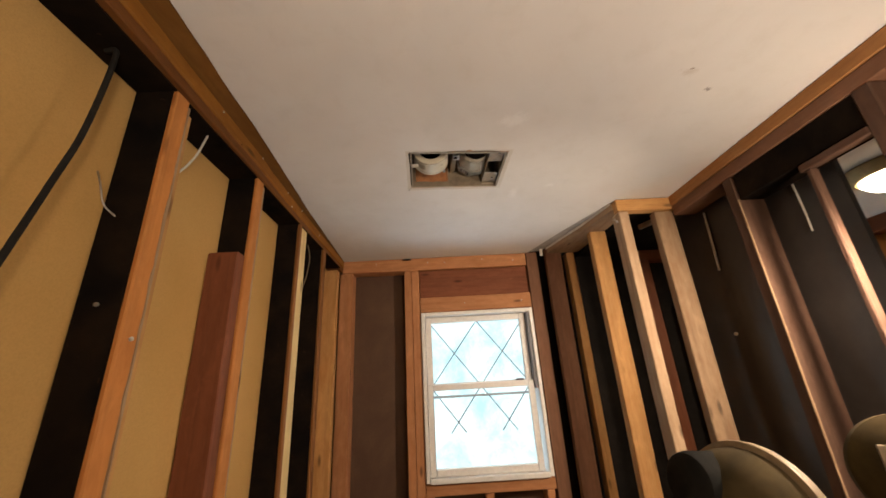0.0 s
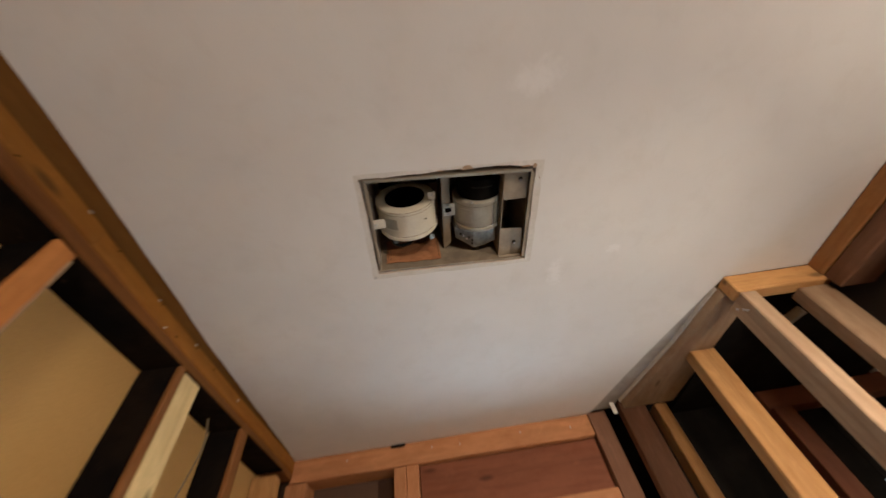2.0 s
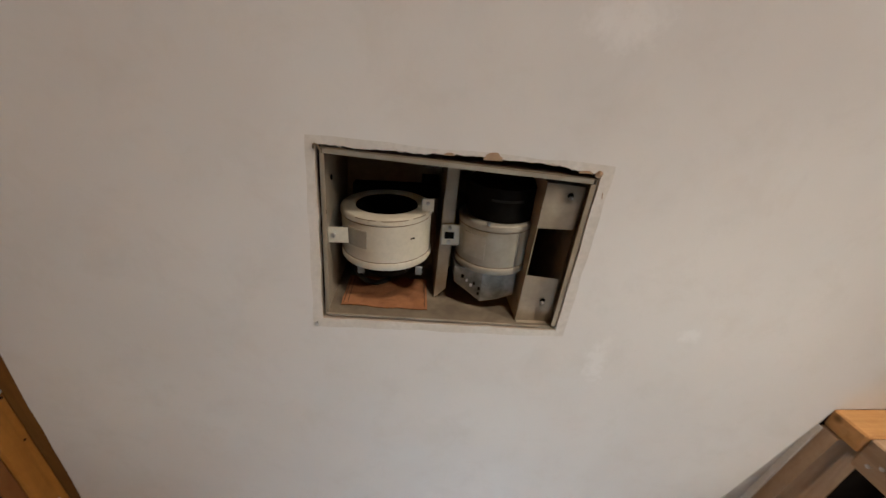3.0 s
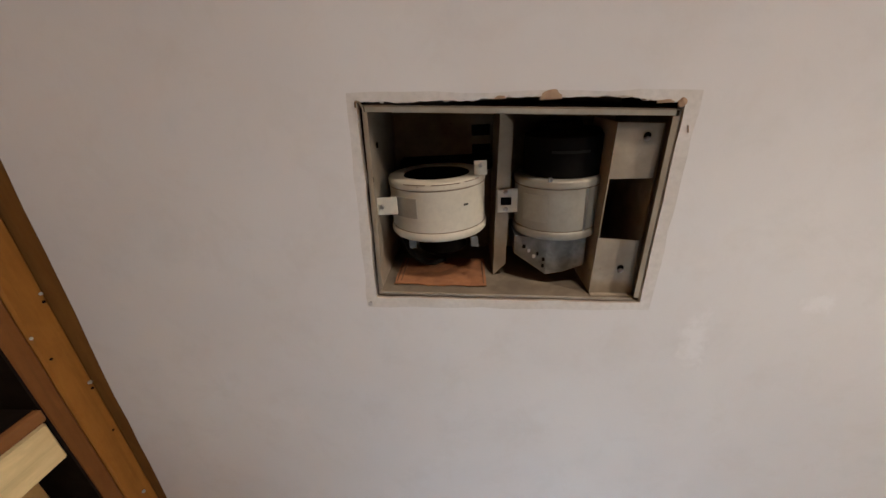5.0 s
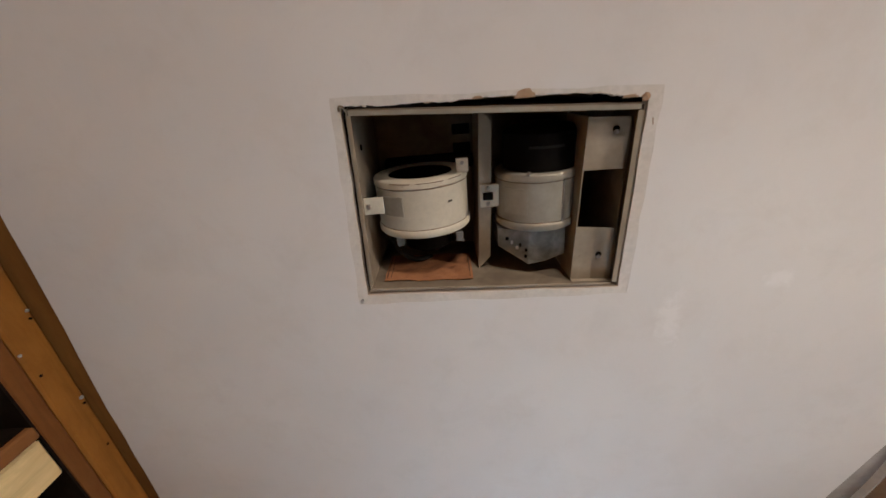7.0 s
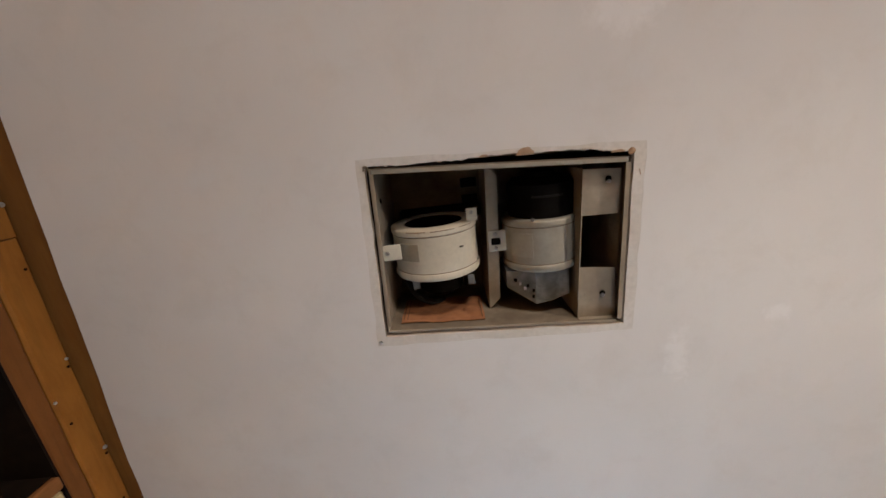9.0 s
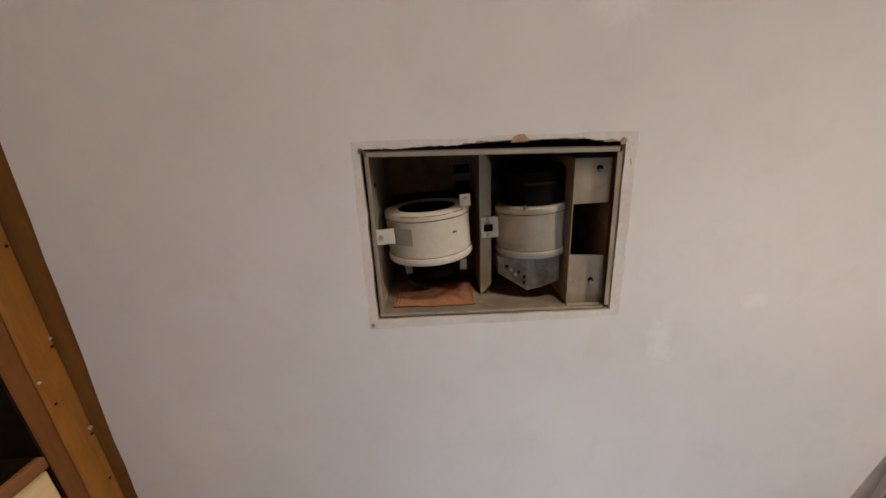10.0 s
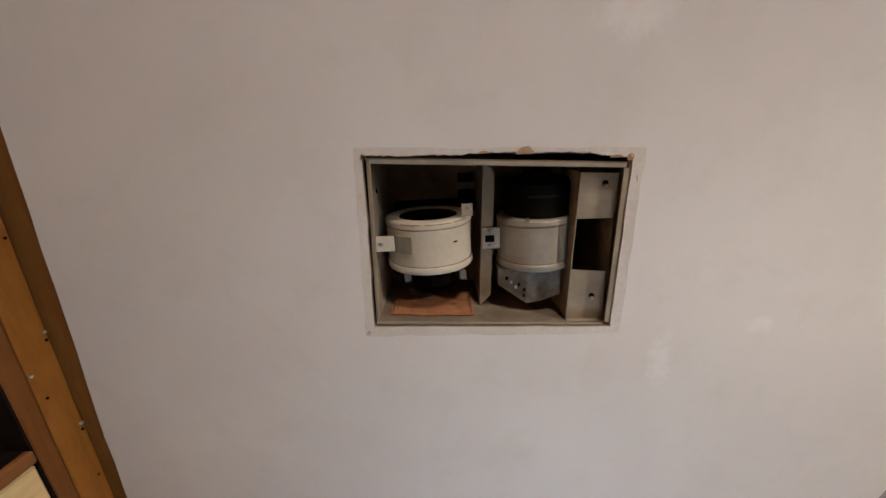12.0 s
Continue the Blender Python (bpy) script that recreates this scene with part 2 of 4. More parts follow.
def outside_material():
    m, n, l, p = mat("bright_outdoors")
    v = coords(n, l, (1, 1, 1), False)
    leaf = noise_tex(n, l, v, 1.6, 5.0, 0.7)
    col = ramp(n, l, leaf, [(0.34, (0.50, 0.80, 0.86)), (0.52, (0.80, 0.97, 1.0)), (0.66, (1, 1, 1))])
    l.new(col, p.inputs["Emission Color"])
    p.inputs["Base Color"].default_value = (0.1, 0.1, 0.1, 1)
    p.inputs["Emission Strength"].default_value = 1.25
    return m


outdoors = outside_material()


# ---- mesh helpers ----
def thing(name, at=(0, 0, 0), label="", category="", group="", kind=""):
    ob = new(name)
    ob.location = at
    return tagged(ob, label, category, group, kind)


def finish(name, bm, material, parent=None, label="", smooth=False):
    me = bpy.data.meshes.new(name)
    bmesh.ops.recalc_face_normals(bm, faces=bm.faces)
    bm.to_mesh(me)
    bm.free()
    for m in (material if isinstance(material, (list, tuple)) else [material]):
        me.materials.append(m)
    if smooth:
        for f in me.polygons:
            f.use_smooth = True
        me.set_sharp_from_angle(angle=radians(38))
    ob = new(name, me)
    if parent is not None:
        ob.parent = parent
        if parent.type == "EMPTY":
            ob.matrix_parent_inverse = parent.matrix_basis.inverted()
    if label:
        ob["label"] = label
    return ob


def part(name, bm, material, parent, label="", smooth=False):
    return finish(name, bm, material, parent, label, smooth)


def box(lo, hi, bevel=0.002, bm=None, wobble=0.0, cuts=0):
    """A bevelled block between two corners; wobble bows it slightly, as sawn timber is."""
    bm = bm or bmesh.new()
    size = [b - a for a, b in zip(lo, hi)]
    mid = [(a + b) / 2 for a, b in zip(lo, hi)]
    made = bmesh.ops.create_cube(bm, size=1.0, matrix=Matrix.Translation(mid) @ Matrix.Diagonal((*size, 1)))
    edges = list({e for v in made["verts"] for e in v.link_edges})
    if bevel:
        bmesh.ops.bevel(bm, geom=edges, offset=min(bevel, min(size) * 0.3), segments=1, affect="EDGES")
    if cuts:
        ax = size.index(max(size))
        long = [e for e in bm.edges if abs((e.verts[0].co - e.verts[1].co)[ax]) > 0.8 * size[ax]]
        bmesh.ops.subdivide_edges(bm, edges=long, cuts=cuts, use_grid_fill=True)
        for v in bm.verts:
            q = Vector((mid[0] * 7, mid[1] * 7, mid[2] * 7)) + Vector([v.co[i] * (2.5 if i == ax else 0.0) for i in range(3)])
            d = noise.noise_vector(q) * wobble
            d[ax] = 0
            v.co += d
    return bm


def prism(bm, pts, lo, hi, axis="z"):
    """A polygon in two axes, drawn out along the third."""
    def at(p, h):
        return {"z": (p[0], p[1], h), "y": (p[0], h, p[1]), "x": (h, p[0], p[1])}[axis]
    a = [bm.verts.new(at(p, lo)) for p in pts]
    b = [bm.verts.new(at(p, hi)) for p in pts]
    bm.faces.new(a)
    bm.faces.new(b)
    for i in range(len(pts)):
        j = (i + 1) % len(pts)
        bm.faces.new((a[i], a[j], b[j], b[i]))
    return bm


def tube(bm, points, radius, sides=8):
    """A round cord through points."""
    rings = []
    pts = [Vector(p) for p in points]
    for i, p in enumerate(pts):
        d = (pts[min(i + 1, len(pts) - 1)] - pts[max(i - 1, 0)]).normalized()
        u = d.orthogonal().normalized()
        if rings:
            u = (last - d * last.dot(d)).normalized()
        last = u
        w = d.cross(u)
        rings.append([bm.verts.new(p + radius * (math.cos(k * math.tau / sides) * u + math.sin(k * math.tau / sides) * w)) for k in range(sides)])
    for a, b in zip(rings, rings[1:]):
        for k in range(sides):
            bm.faces.new((a[k], a[(k + 1) % sides], b[(k + 1) % sides], b[k]))
    bm.faces.new(rings[0])
    bm.faces.new(rings[-1])
    return bm


def curve_points(pts, steps=6):
    """Catmull-Rom points through a few given ones."""
    p = [Vector(q) for q in pts]
    p = [2 * p[0] - p[1]] + p + [2 * p[-1] - p[-2]]
    out = []
    for i in range(1, len(p) - 2):
        for k in range(steps):
            t = k / steps
            out.append(0.5 * (2 * p[i] + (p[i + 1] - p[i - 1]) * t + (2 * p[i - 1] - 5 * p[i] + 4 * p[i + 1] - p[i + 2]) * t * t + (3 * p[i] - p[i - 1] - 3 * p[i + 1] + p[i + 2]) * t ** 3))
    return out + [p[-2]]


def lathe(bm, profile, m, sides=40):
    """Rings of (radius, height) turned round the local z axis, placed by m."""
    rings = [[bm.verts.new(m @ Vector((r * math.cos(k * math.tau / sides), r * math.sin(k * math.tau / sides), h))) for k in range(sides)] for r, h in profile]
    for a, b in zip(rings, rings[1:]):
        for k in range(sides):
            bm.faces.new((a[k], a[(k + 1) % sides], b[(k + 1) % sides], b[k]))
    return bm, rings


def timber(name, lo, hi, kind, parent, label="", wobble=0.0025):
    size = [b - a for a, b in zip(lo, hi)]
    axis = "xyz"[size.index(max(size))]
    return part(name, box(lo, hi, 0.003, None, wobble, 6), kind[axis] if isinstance(kind, dict) else kind, parent, label)


def nail(at, parent, direction=(1, 0, 0), r=0.004):
    bm = bmesh.new()
    m = Matrix.Translation(at) @ Vector(direction).to_track_quat("Z", "Y").to_matrix().to_4x4()
    _, rings = lathe(bm, [(r * 0.5, -0.006), (r * 0.5, 0.003), (r, 0.003), (r * 0.9, 0.0045), (0.0003, 0.005)], m, 10)
    return part("nail", bm, steel, parent)


CEIL = 2.44
XL, YW, XR, XB, YB = -0.376, 2.36, 1.15, 0.918, 1.706
XD = -0.467
# the cut edges of the ceiling board along the stud wall and the partition, askew to both
EDGE_LEFT = ((-1.40, -0.270), (0.60, -0.300), (1.00, -0.320), (1.20, -0.328), (1.40, -0.341), (1.55, -0.350), (1.70, -0.361), (1.90, -0.368), (2.10, -0.377), (2.50, -0.395))
EDGE_RIGHT = ((0.660, 2.50), (0.692, 2.36), (0.760, 2.15), (0.812, 2.00), (0.850, 1.90), (0.924, YB))

# ---- floor, ceiling, closing walls ----
floor = tagged(finish("floor", box((-0.6, -1.4, -0.05), (3.3, 2.5, 0.0), 0), floor_ply), "bare plywood subfloor of a gutted bathroom", "floor", kind="structure")
HOLE = ((0.0795, 1.3040), (0.3985, 1.3210), (0.3915, 1.5455), (0.0700, 1.5310))
TORN = (HOLE[0], (0.130, 1.3060), (0.190, 1.3078), (0.222, 1.3068), (0.262, 1.3085), (0.295, 1.3100), (0.345, 1.3125), (0.368, 1.3175), HOLE[1])


def build_ceiling():
    rnd = random.Random(4)
    hole = []

    def side(a, b, count, rough, inward):
        for i in range(count):
            t = i / count
            p = Vector(a).lerp(Vector(b), t)
            k = rnd.uniform(-rough, rough) if i else 0
            hole.append((p.x + inward[0] * k, p.y + inward[1] * k))
    for a, b in zip(TORN, TORN[1:]):
        side(a, b, 9, 0.0011, (0, 1))
    side(HOLE[1], HOLE[2], 12, 0.0006, (1, 0))
    side(HOLE[2], HOLE[3], 20, 0.0008, (0, 1))
    side(HOLE[3], HOLE[0], 14, 0.0008, (1, 0))
    rim = []
    for a, b in (((0.0700, 1.2945), (0.4125, 1.3105)), ((0.4125, 1.3105), (0.4035, 1.5560)), ((0.4035, 1.5560), (0.0570, 1.5440)), ((0.0570, 1.5440), (0.0700, 1.2945))):
        for i in range(12):
            p = Vector(a).lerp(Vector(b), i / 12)
            k = 0.0013 if i else 0.0
            rim.append((p.x + rnd.uniform(-k, k), p.y + rnd.uniform(-k, k)))
    bm = bmesh.new()
    edge_rnd = random.Random(21)
    left_edge = []
    for (y0, x0), (y1, x1) in zip(EDGE_LEFT, EDGE_LEFT[1:]):
        for k in range(max(2, int((y1 - y0) / 0.04))):
            t = k / max(2, int((y1 - y0) / 0.04))
            left_edge.append((x0 + (x1 - x0) * t + edge_rnd.uniform(-0.0012, 0.0012), y0 + (y1 - y0) * t))
    left_edge.append((EDGE_LEFT[-1][1], 2.50))
    out = [*left_edge, *EDGE_RIGHT, (1.225, YB), (1.225, -1.40)][::-1]

    def loop(pts, z):
        return [bm.verts.new((x, y, z)) for x, y in pts]

    def fill(a, b, index):
        edges = [bm.edges.get((r[i], r[(i + 1) % len(r)])) or bm.edges.new((r[i], r[(i + 1) % len(r)])) for r in (a, b) for i in range(len(r))]
        made = bmesh.ops.triangle_fill(bm, edges=edges, use_beauty=True)
        for f in made["geom"]:
            if isinstance(f, bmesh.types.BMFace):
                f.material_index = index

    def skirt(a, b, index):
        for i in range(len(a)):
            j = (i + 1) % len(a)
            bm.faces.new((a[i], a[j], b[j], b[i])).material_index = index
    o0, r0, r1, h1 = loop(out, CEIL), loop(rim, CEIL), loop(rim, CEIL + 0.0002), loop(hole, CEIL + 0.0005)
    h2, o2 = loop(hole, CEIL + 0.013), loop(out, CEIL + 0.013)
    fill(o0, r0, 0)
    skirt(r0, r1, 2)
    fill(r1, h1, 2)
    skirt(h1, h2, 1)
    fill(o2, h2, 0)
    skirt(o0, o2, 0)
    return bm


ceiling = tagged(finish("ceiling", build_ceiling(), [ceiling_paint, plaster_raw, skim_coat]), "off-white painted drywall ceiling with a cut rectangular opening", "ceiling", kind="structure")
# unseen black box added over the ceiling to stop sky light leaking in
attic = thing("sky_block", (0.3, 0.5, 2.46), "added black boards that keep sky light out above the ceiling opening", "attic", kind="structure")
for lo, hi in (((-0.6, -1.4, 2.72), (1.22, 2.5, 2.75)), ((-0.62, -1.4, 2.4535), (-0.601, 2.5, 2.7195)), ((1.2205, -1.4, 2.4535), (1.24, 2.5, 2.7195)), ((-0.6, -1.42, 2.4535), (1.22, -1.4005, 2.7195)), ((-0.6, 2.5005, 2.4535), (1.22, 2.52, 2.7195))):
    part("attic_board", box(lo, hi, 0), unlit_black, attic)
wall_back = tagged(finish("wall_back", box((-0.6, -1.45, 0.0), (3.3, -1.40, 2.44), 0), board_paper), "plain tan drywall behind the gutted room", "wall", kind="structure")

# ---- left wall: studs, double top plate, tan drywall backing ----
wall_left = thing("wall_left", (XL, 0.5, 0), "open stud wall with near-black timber sides and tan drywall behind", "wall", kind="structure")
part("drywall_backing", box((XD - 0.014, -1.4, 0.0), (XD, 2.45, 2.44), 0), board_paper, wall_left, "tan paper back of the neighbouring drywall")


PLATE_LINE = ((-1.4, -0.362), (0.85, -0.363), (1.3, -0.370), (1.5, -0.377), (1.8, -0.383), (YW, -0.387))


def plate_front(y):
    return float(np.interp(y, [q[0] for q in PLATE_LINE], [q[1] for q in PLATE_LINE]))


def plate_band(name, back, z0, z1, kind, label, y0=-1.4, y1=YW - 0.001):
    """One board of the built-up top plate; its front edge runs slightly askew to the room."""
    ys = np.linspace(y0, y1, max(3, int((y1 - y0) / 0.03)))
    front = [plate_front(y) - back + 0.0018 * noise.noise(Vector((back * 90, y * 9, z0))) for y in ys]
    bm = bmesh.new()
    rows = []
    for y, f in zip(ys, front):
        lift = 0.0014 * noise.noise(Vector((y * 6, back * 50, 3.0)))
        rows.append([bm.verts.new(q) for q in ((XD + 0.001, y, z0), (f - 0.003, y, z0 + lift), (f, y, z0 + 0.003 + lift), (f, y, z1 - 0.002), (f - 0.002, y, z1), (XD + 0.001, y, z1))])
    for p, q in zip(rows, rows[1:]):
        for k in range(6):
            bm.faces.new((p[k], p[(k + 1) % 6], q[(k + 1) % 6], q[k]))
    bm.faces.new(rows[0])
    bm.faces.new(rows[-1])
    return part(name, bm, kind["y"], wall_left, label)


plate_band("upper_top_plate", 0.0, 2.4015, 2.4398, plate_pine, "orange-brown upper top plate with nail heads", -1.4, 1.338)
plate_band("upper_top_plate", 0.001, 2.4015, 2.4398, plate_pine, "orange-brown upper top plate with nail heads", 1.3395)
plate_band("lower_top_plate", 0.0025, 2.3755, 2.4003, rust_pine, "rust-brown lower top plate")
part("plate_underside", box((XD + 0.001, -1.4, 2.3718), (XL - 0.006, YW - 0.1, 2.3752), 0), black_wood, wall_left, "near-black plate underside")


def nailer_strip():
    """The board above the plates, whose underside shows between the wall and the cut edge of the ceiling."""
    ys = np.linspace(-1.39, YW - 0.001, 110)
    bm = bmesh.new()
    rows = []
    for y in ys:
        x = float(np.interp(y, [q[0] for q in EDGE_LEFT], [q[1] for q in EDGE_LEFT])) + 0.004
        z = 2.4432 + 0.0008 * noise.noise(Vector((y * 8, 0.0, 5.0)))
        rows.append([bm.verts.new(q) for q in ((XD + 0.001, y, z), (x, y, z), (x, y, z + 0.012), (XD + 0.001, y, z + 0.012))])
    for p, q in zip(rows, rows[1:]):
        for k in range(4):
            bm.faces.new((p[k], p[(k + 1) % 4], q[(k + 1) % 4], q[k]))
    bm.faces.new(rows[0])
    bm.faces.new(rows[-1])
    return part("nailer_strip", bm, olive_pine["y"], wall_left, "olive-brown nailer strip along the ceiling edge")


nailer_strip()


def left_stud(y, front, width=0.038, low=0.0):
    timber("stud", (XL - 0.012, y, low), (XL, y + width, 2.3715), front, wall_left, "orange-brown sawn stud edge")
    part("stud_side", box((XD + 0.001, y + 0.001, low), (XL - 0.0125, y + width - 0.001, 2.3715), 0.001, None, 0.001, 4), black_wood, wall_left, "near-black stud side")


for y, front in ((-0.68, stud_pine), (-0.28, stud_pine), (0.13, stud_pine), (0.535, stud_pine), (0.946, stud_pine), (1.299, stud_pine), (1.648, dull_stud), (1.95, dull_stud)):
    left_stud(y, front, 0.020 if y == 1.648 else 0.038)


def flaked_edge(y, reach, kind, label):
    """A ragged sliver of old coating along the far edge of a stud's front."""
    bm = bmesh.new()
    rows = []
    for k in range(90):
        z = 0.9 + 1.455 * k / 89
        w = 0.002 + reach * abs(noise.noise(Vector((y * 31, 5.0, z * 17)))) + 0.4 * reach * abs(noise.noise(Vector((y * 11, 2.0, z * 60))))
        a, b = y - w, y
        rows.append([bm.verts.new(q) for q in ((XL - 0.0015, a, z), (XL + 0.0022, a, z), (XL + 0.0022, b, z), (XL - 0.0015, b, z))])
    for p, q in zip(rows, rows[1:]):
        for k in range(4):
            bm.faces.new((p[k], p[(k + 1) % 4], q[(k + 1) % 4], q[k]))
    bm.faces.new(rows[0])
    bm.faces.new(rows[-1])
    return part("stud_edge", bm, kind, wall_left, label)


for y in (0.13, 0.535, 0.946, 1.299):
    flaked_edge(y + 0.0385, 0.006, pale_pine["z"], "pale flaked stud edge")
timber("sister_board", (XD + 0.002, 1.262, 0.0), (XL - 0.008, 1.2985, 2.122), red_wood, wall_left, "red-brown board nailed beside a stud")
timber("lath_strip", (XL - 0.024, 1.672, 0.0), (XL - 0.006, 1.738, 2.3712), cream_wood, wall_left, "pale cream lath strip")
timber("stud_packer", (XL - 0.03, 0.985, 0.0), (XL - 0.003, 1.001, 2.345), pine, wall_left, "pale packing strip")
timber("corner_board", (XD + 0.002, 2.232, 0.0), (XL - 0.012, 2.274, 2.354), pine, wall_left, "orange pine corner stud")
for y, z, r in ((1.297, 2.438, 0.0035), (1.513, 2.437, 0.0022), (1.665, 2.436, 0.003), (1.08, 2.43, 0.003), (0.75, 2.43, 0.003), (1.90, 2.425, 0.003), (1.56, 2.404, 0.002)):
    nail((plate_front(y) - 0.003, y, z), wall_left, (1, 0, -0.4), r)
for y, z in ((1.525, 2.4350), (1.676, 2.4345), (1.38, 2.434), (1.76, 2.431), (1.60, 2.410), (1.18, 2.404)):
    part("nail_hole", lathe(bmesh.new(), [(0.0019, -0.004), (0.0019, 0.0012), (0.0003, 0.0014)], Matrix.Translation((plate_front(y) - 0.0015, y, z)) @ Matrix.Rotation(radians(90), 4, "Y"), 10)[0], near_black, wall_left, "dark nail hole")

# ---- window wall ----
wall_window = thing("wall_window", (0.3, YW, 0), "pine-framed exterior wall with fibreboard sheathing, brown by the window, painted unlit black beyond it", "wall", kind="structure")
XW0, XW1 = 0.052, 0.672
WZ0, WZ1 = 1.294, 2.114
Y2 = YW + 0.089
timber("top_plate", (XL - 0.02, YW, 2.3645), (0.6785, Y2, 2.4395), honey_pine, wall_window, "light pine top plate")
timber("corner_stud", (-0.407, YW - 0.001, 0.0), (-0.335, Y2, 2.3635), honey_pine, wall_window, "light pine corner stud")
timber("king_stud", (-0.038, YW + 0.001, 0.0), (0.004, Y2, 2.3635), honey_pine, wall_window)
timber("jack_stud", (0.0045, YW, 0.0), (0.048, Y2, 2.3635), honey_pine, wall_window)
timber("header_board", (0.049, YW + 0.018, 2.2025), (0.6775, Y2, 2.3635), red_wood, wall_window, "red-brown window header")
timber("lintel", (0.049, YW - 0.002, 2.118), (0.6775, Y2, 2.2015), honey_pine, wall_window, "light pine lintel over the window")
timber("trimmer_stud", (0.679, YW - 0.004, 0.0), (0.745, Y2, 2.4395), brown_wood, wall_window, "dark brown stud beside the window")
timber("brown_stud", (0.780, YW - 0.058, 0.0), (0.868, YW - 0.020, 2.4395), brown_wood, wall_window, "dark brown stud near the corner")
timber("sill_plate", (0.049, YW, 1.236), (0.6775, Y2, 1.286), honey_pine, wall_window, "light pine rough sill")
for x in (0.047, 0.335, 0.629):
    timber("cripple_stud", (x, YW + 0.001, 0.0), (x + 0.038, Y2, 1.2355), honey_pine, wall_window)
# boards right of the window are black in place of shade
for lo, hi in (((-0.475, 0), (0.05, 2.44)), ((0.05, 0), (0.675, 1.295)), ((0.05, 2.12), (0.675, 2.44)), ((0.675, 0), (1.56, 2.44)), ((1.56, 0), (2.14, 1.30)), ((1.56, 2.12), (2.14, 2.44)), ((2.14, 0), (3.3, 2.44))):
    part("sheathing_board", box((lo[0], Y2 + 0.001, lo[1]), (hi[0] - 0.002, Y2 + 0.014, hi[1]), 0), brown_board if lo[0] < 0.67 else unlit_black, wall_window, "fibreboard sheathing, brown by the window, painted unlit black beyond it")
part("shim", box((-0.045, YW - 0.003, 2.4275), (0.005, YW - 0.0005, 2.4385), 0.0008), near_black, wall_window, "dark gap shim at the plate")
for x, z in ((0.10, 2.41), (0.20, 2.405), (0.42, 2.412), (0.60, 2.40), (-0.20, 2.41), (0.30, 2.16), (0.62, 2.16)):
    nail((x, YW - 0.001, z), wall_window, (0, -1, 0), 0.003)


def build_window(x0, name, lattice=True):
    """A white double-hung window with a diamond lattice behind its panes."""
    w = XW1 - XW0
    win = thing(name, (x0 + w / 2, YW, WZ0), "white vinyl double-hung window with diamond lattice, daylight behind", "window", kind="structure")
    a, b = x0, x0 + w
    t = 0.020
    ya, yb = YW - 0.016, YW + 0.085
    for nm, lo, hi in (("frame_side", (a, ya, WZ0), (a + t, yb, WZ1)), ("frame_side", (b - t, ya, WZ0), (b, yb, WZ1)), ("frame_head", (a + t + 0.0005, ya + 0.001, WZ1 - t), (b - t - 0.0005, yb, WZ1)), ("frame_sill", (a + t + 0.0005, ya - 0.008, WZ0 - 0.004), (b - t - 0.0005, yb, WZ0 + t))):
        part(nm, box(lo, hi, 0.003), white_vinyl, win)
    part("track", box((b - t - 0.016, ya + 0.012, WZ0 + 0.40), (b - t - 0.001, yb - 0.02, WZ1 - t - 0.001), 0.002), grey_track, win, "dark grey sash track")
    zm = 1.718

    def sash(nm, z0, z1, y, rail):
        s = part(nm, box((a + t + 0.001, y, z0), (a + t + 0.001 + rail, y + 0.03, z1), 0.003), white_vinyl, win)
        right = b - t - 0.018
        part("stile", box((right - rail, y, z0), (right, y + 0.03, z1), 0.003), white_vinyl, s)
        part("bottom_rail", box((a + t + rail + 0.0015, y + 0.001, z0), (right - rail - 0.0005, y + 0.029, z0 + rail * 1.1), 0.003), white_vinyl, s)
        part("top_rail", box((a + t + rail + 0.0015, y + 0.001, z1 - rail), (right - rail - 0.0005, y + 0.029, z1), 0.003), white_vinyl, s)
        g = part("pane", box((a + t + rail, y + 0.013, z0 + rail), (right - rail, y + 0.016, z1 - rail), 0), pane_glass, s, "clear glass pane")
        g.visible_shadow = False
        return s
    sash("upper_sash", zm - 0.012, WZ1 - t - 0.001, YW + 0.036, 0.032)
    low = sash("lower_sash", WZ0 + t + 0.001, zm + 0.018, YW + 0.002, 0.030)
    part("sash_lock", box((b - 0.13, YW - 0.004, zm + 0.0185), (b - 0.09, YW + 0.02, zm + 0.029), 0.003), grey_track, low, "small dark sash lock")
    if lattice:
        y = YW + 0.082
        gx0, gx1 = a + t + 0.02, b - t - 0.02
        span = (gx1 - gx0) / 2
        rise = 0.35
        zt = WZ1 - t - 0.025
        for k in range(-2, 5):
            for sgn in (1, -1):
                pts = []
                for s in np.linspace(0, 1, 60):
                    z = zt - s * (zt - WZ0 - 0.20)
                    x = gx0 + span * k * 1.0 + sgn * (zt - z) / rise * span
                    if gx0 <= x <= gx1:
                        pts.append((x, y, z))
                if len(pts) > 3:
                    bm = tube(bmesh.new(), [pts[0], pts[len(pts) // 2], pts[-1]], 0.0028, 6)
                    part("lattice_bar", bm, lead, win, "thin grey lattice bar")
        part("storm_rail", box((a + t, y - 0.006, zm - 0.052), (b - t, y + 0.008, zm - 0.040), 0.002), pale_lead, win, "grey storm-window rail")
    return win


window_1 = build_window(XW0, "window_1")
window_2 = build_window(1.56, "window_2")
backdrop = tagged(finish("backdrop", box((-6, 6.0, -3), (9, 6.05, 6), 0), outdoors), "bright overexposed daylight and pale foliage outdoors", "backdrop", kind="structure")

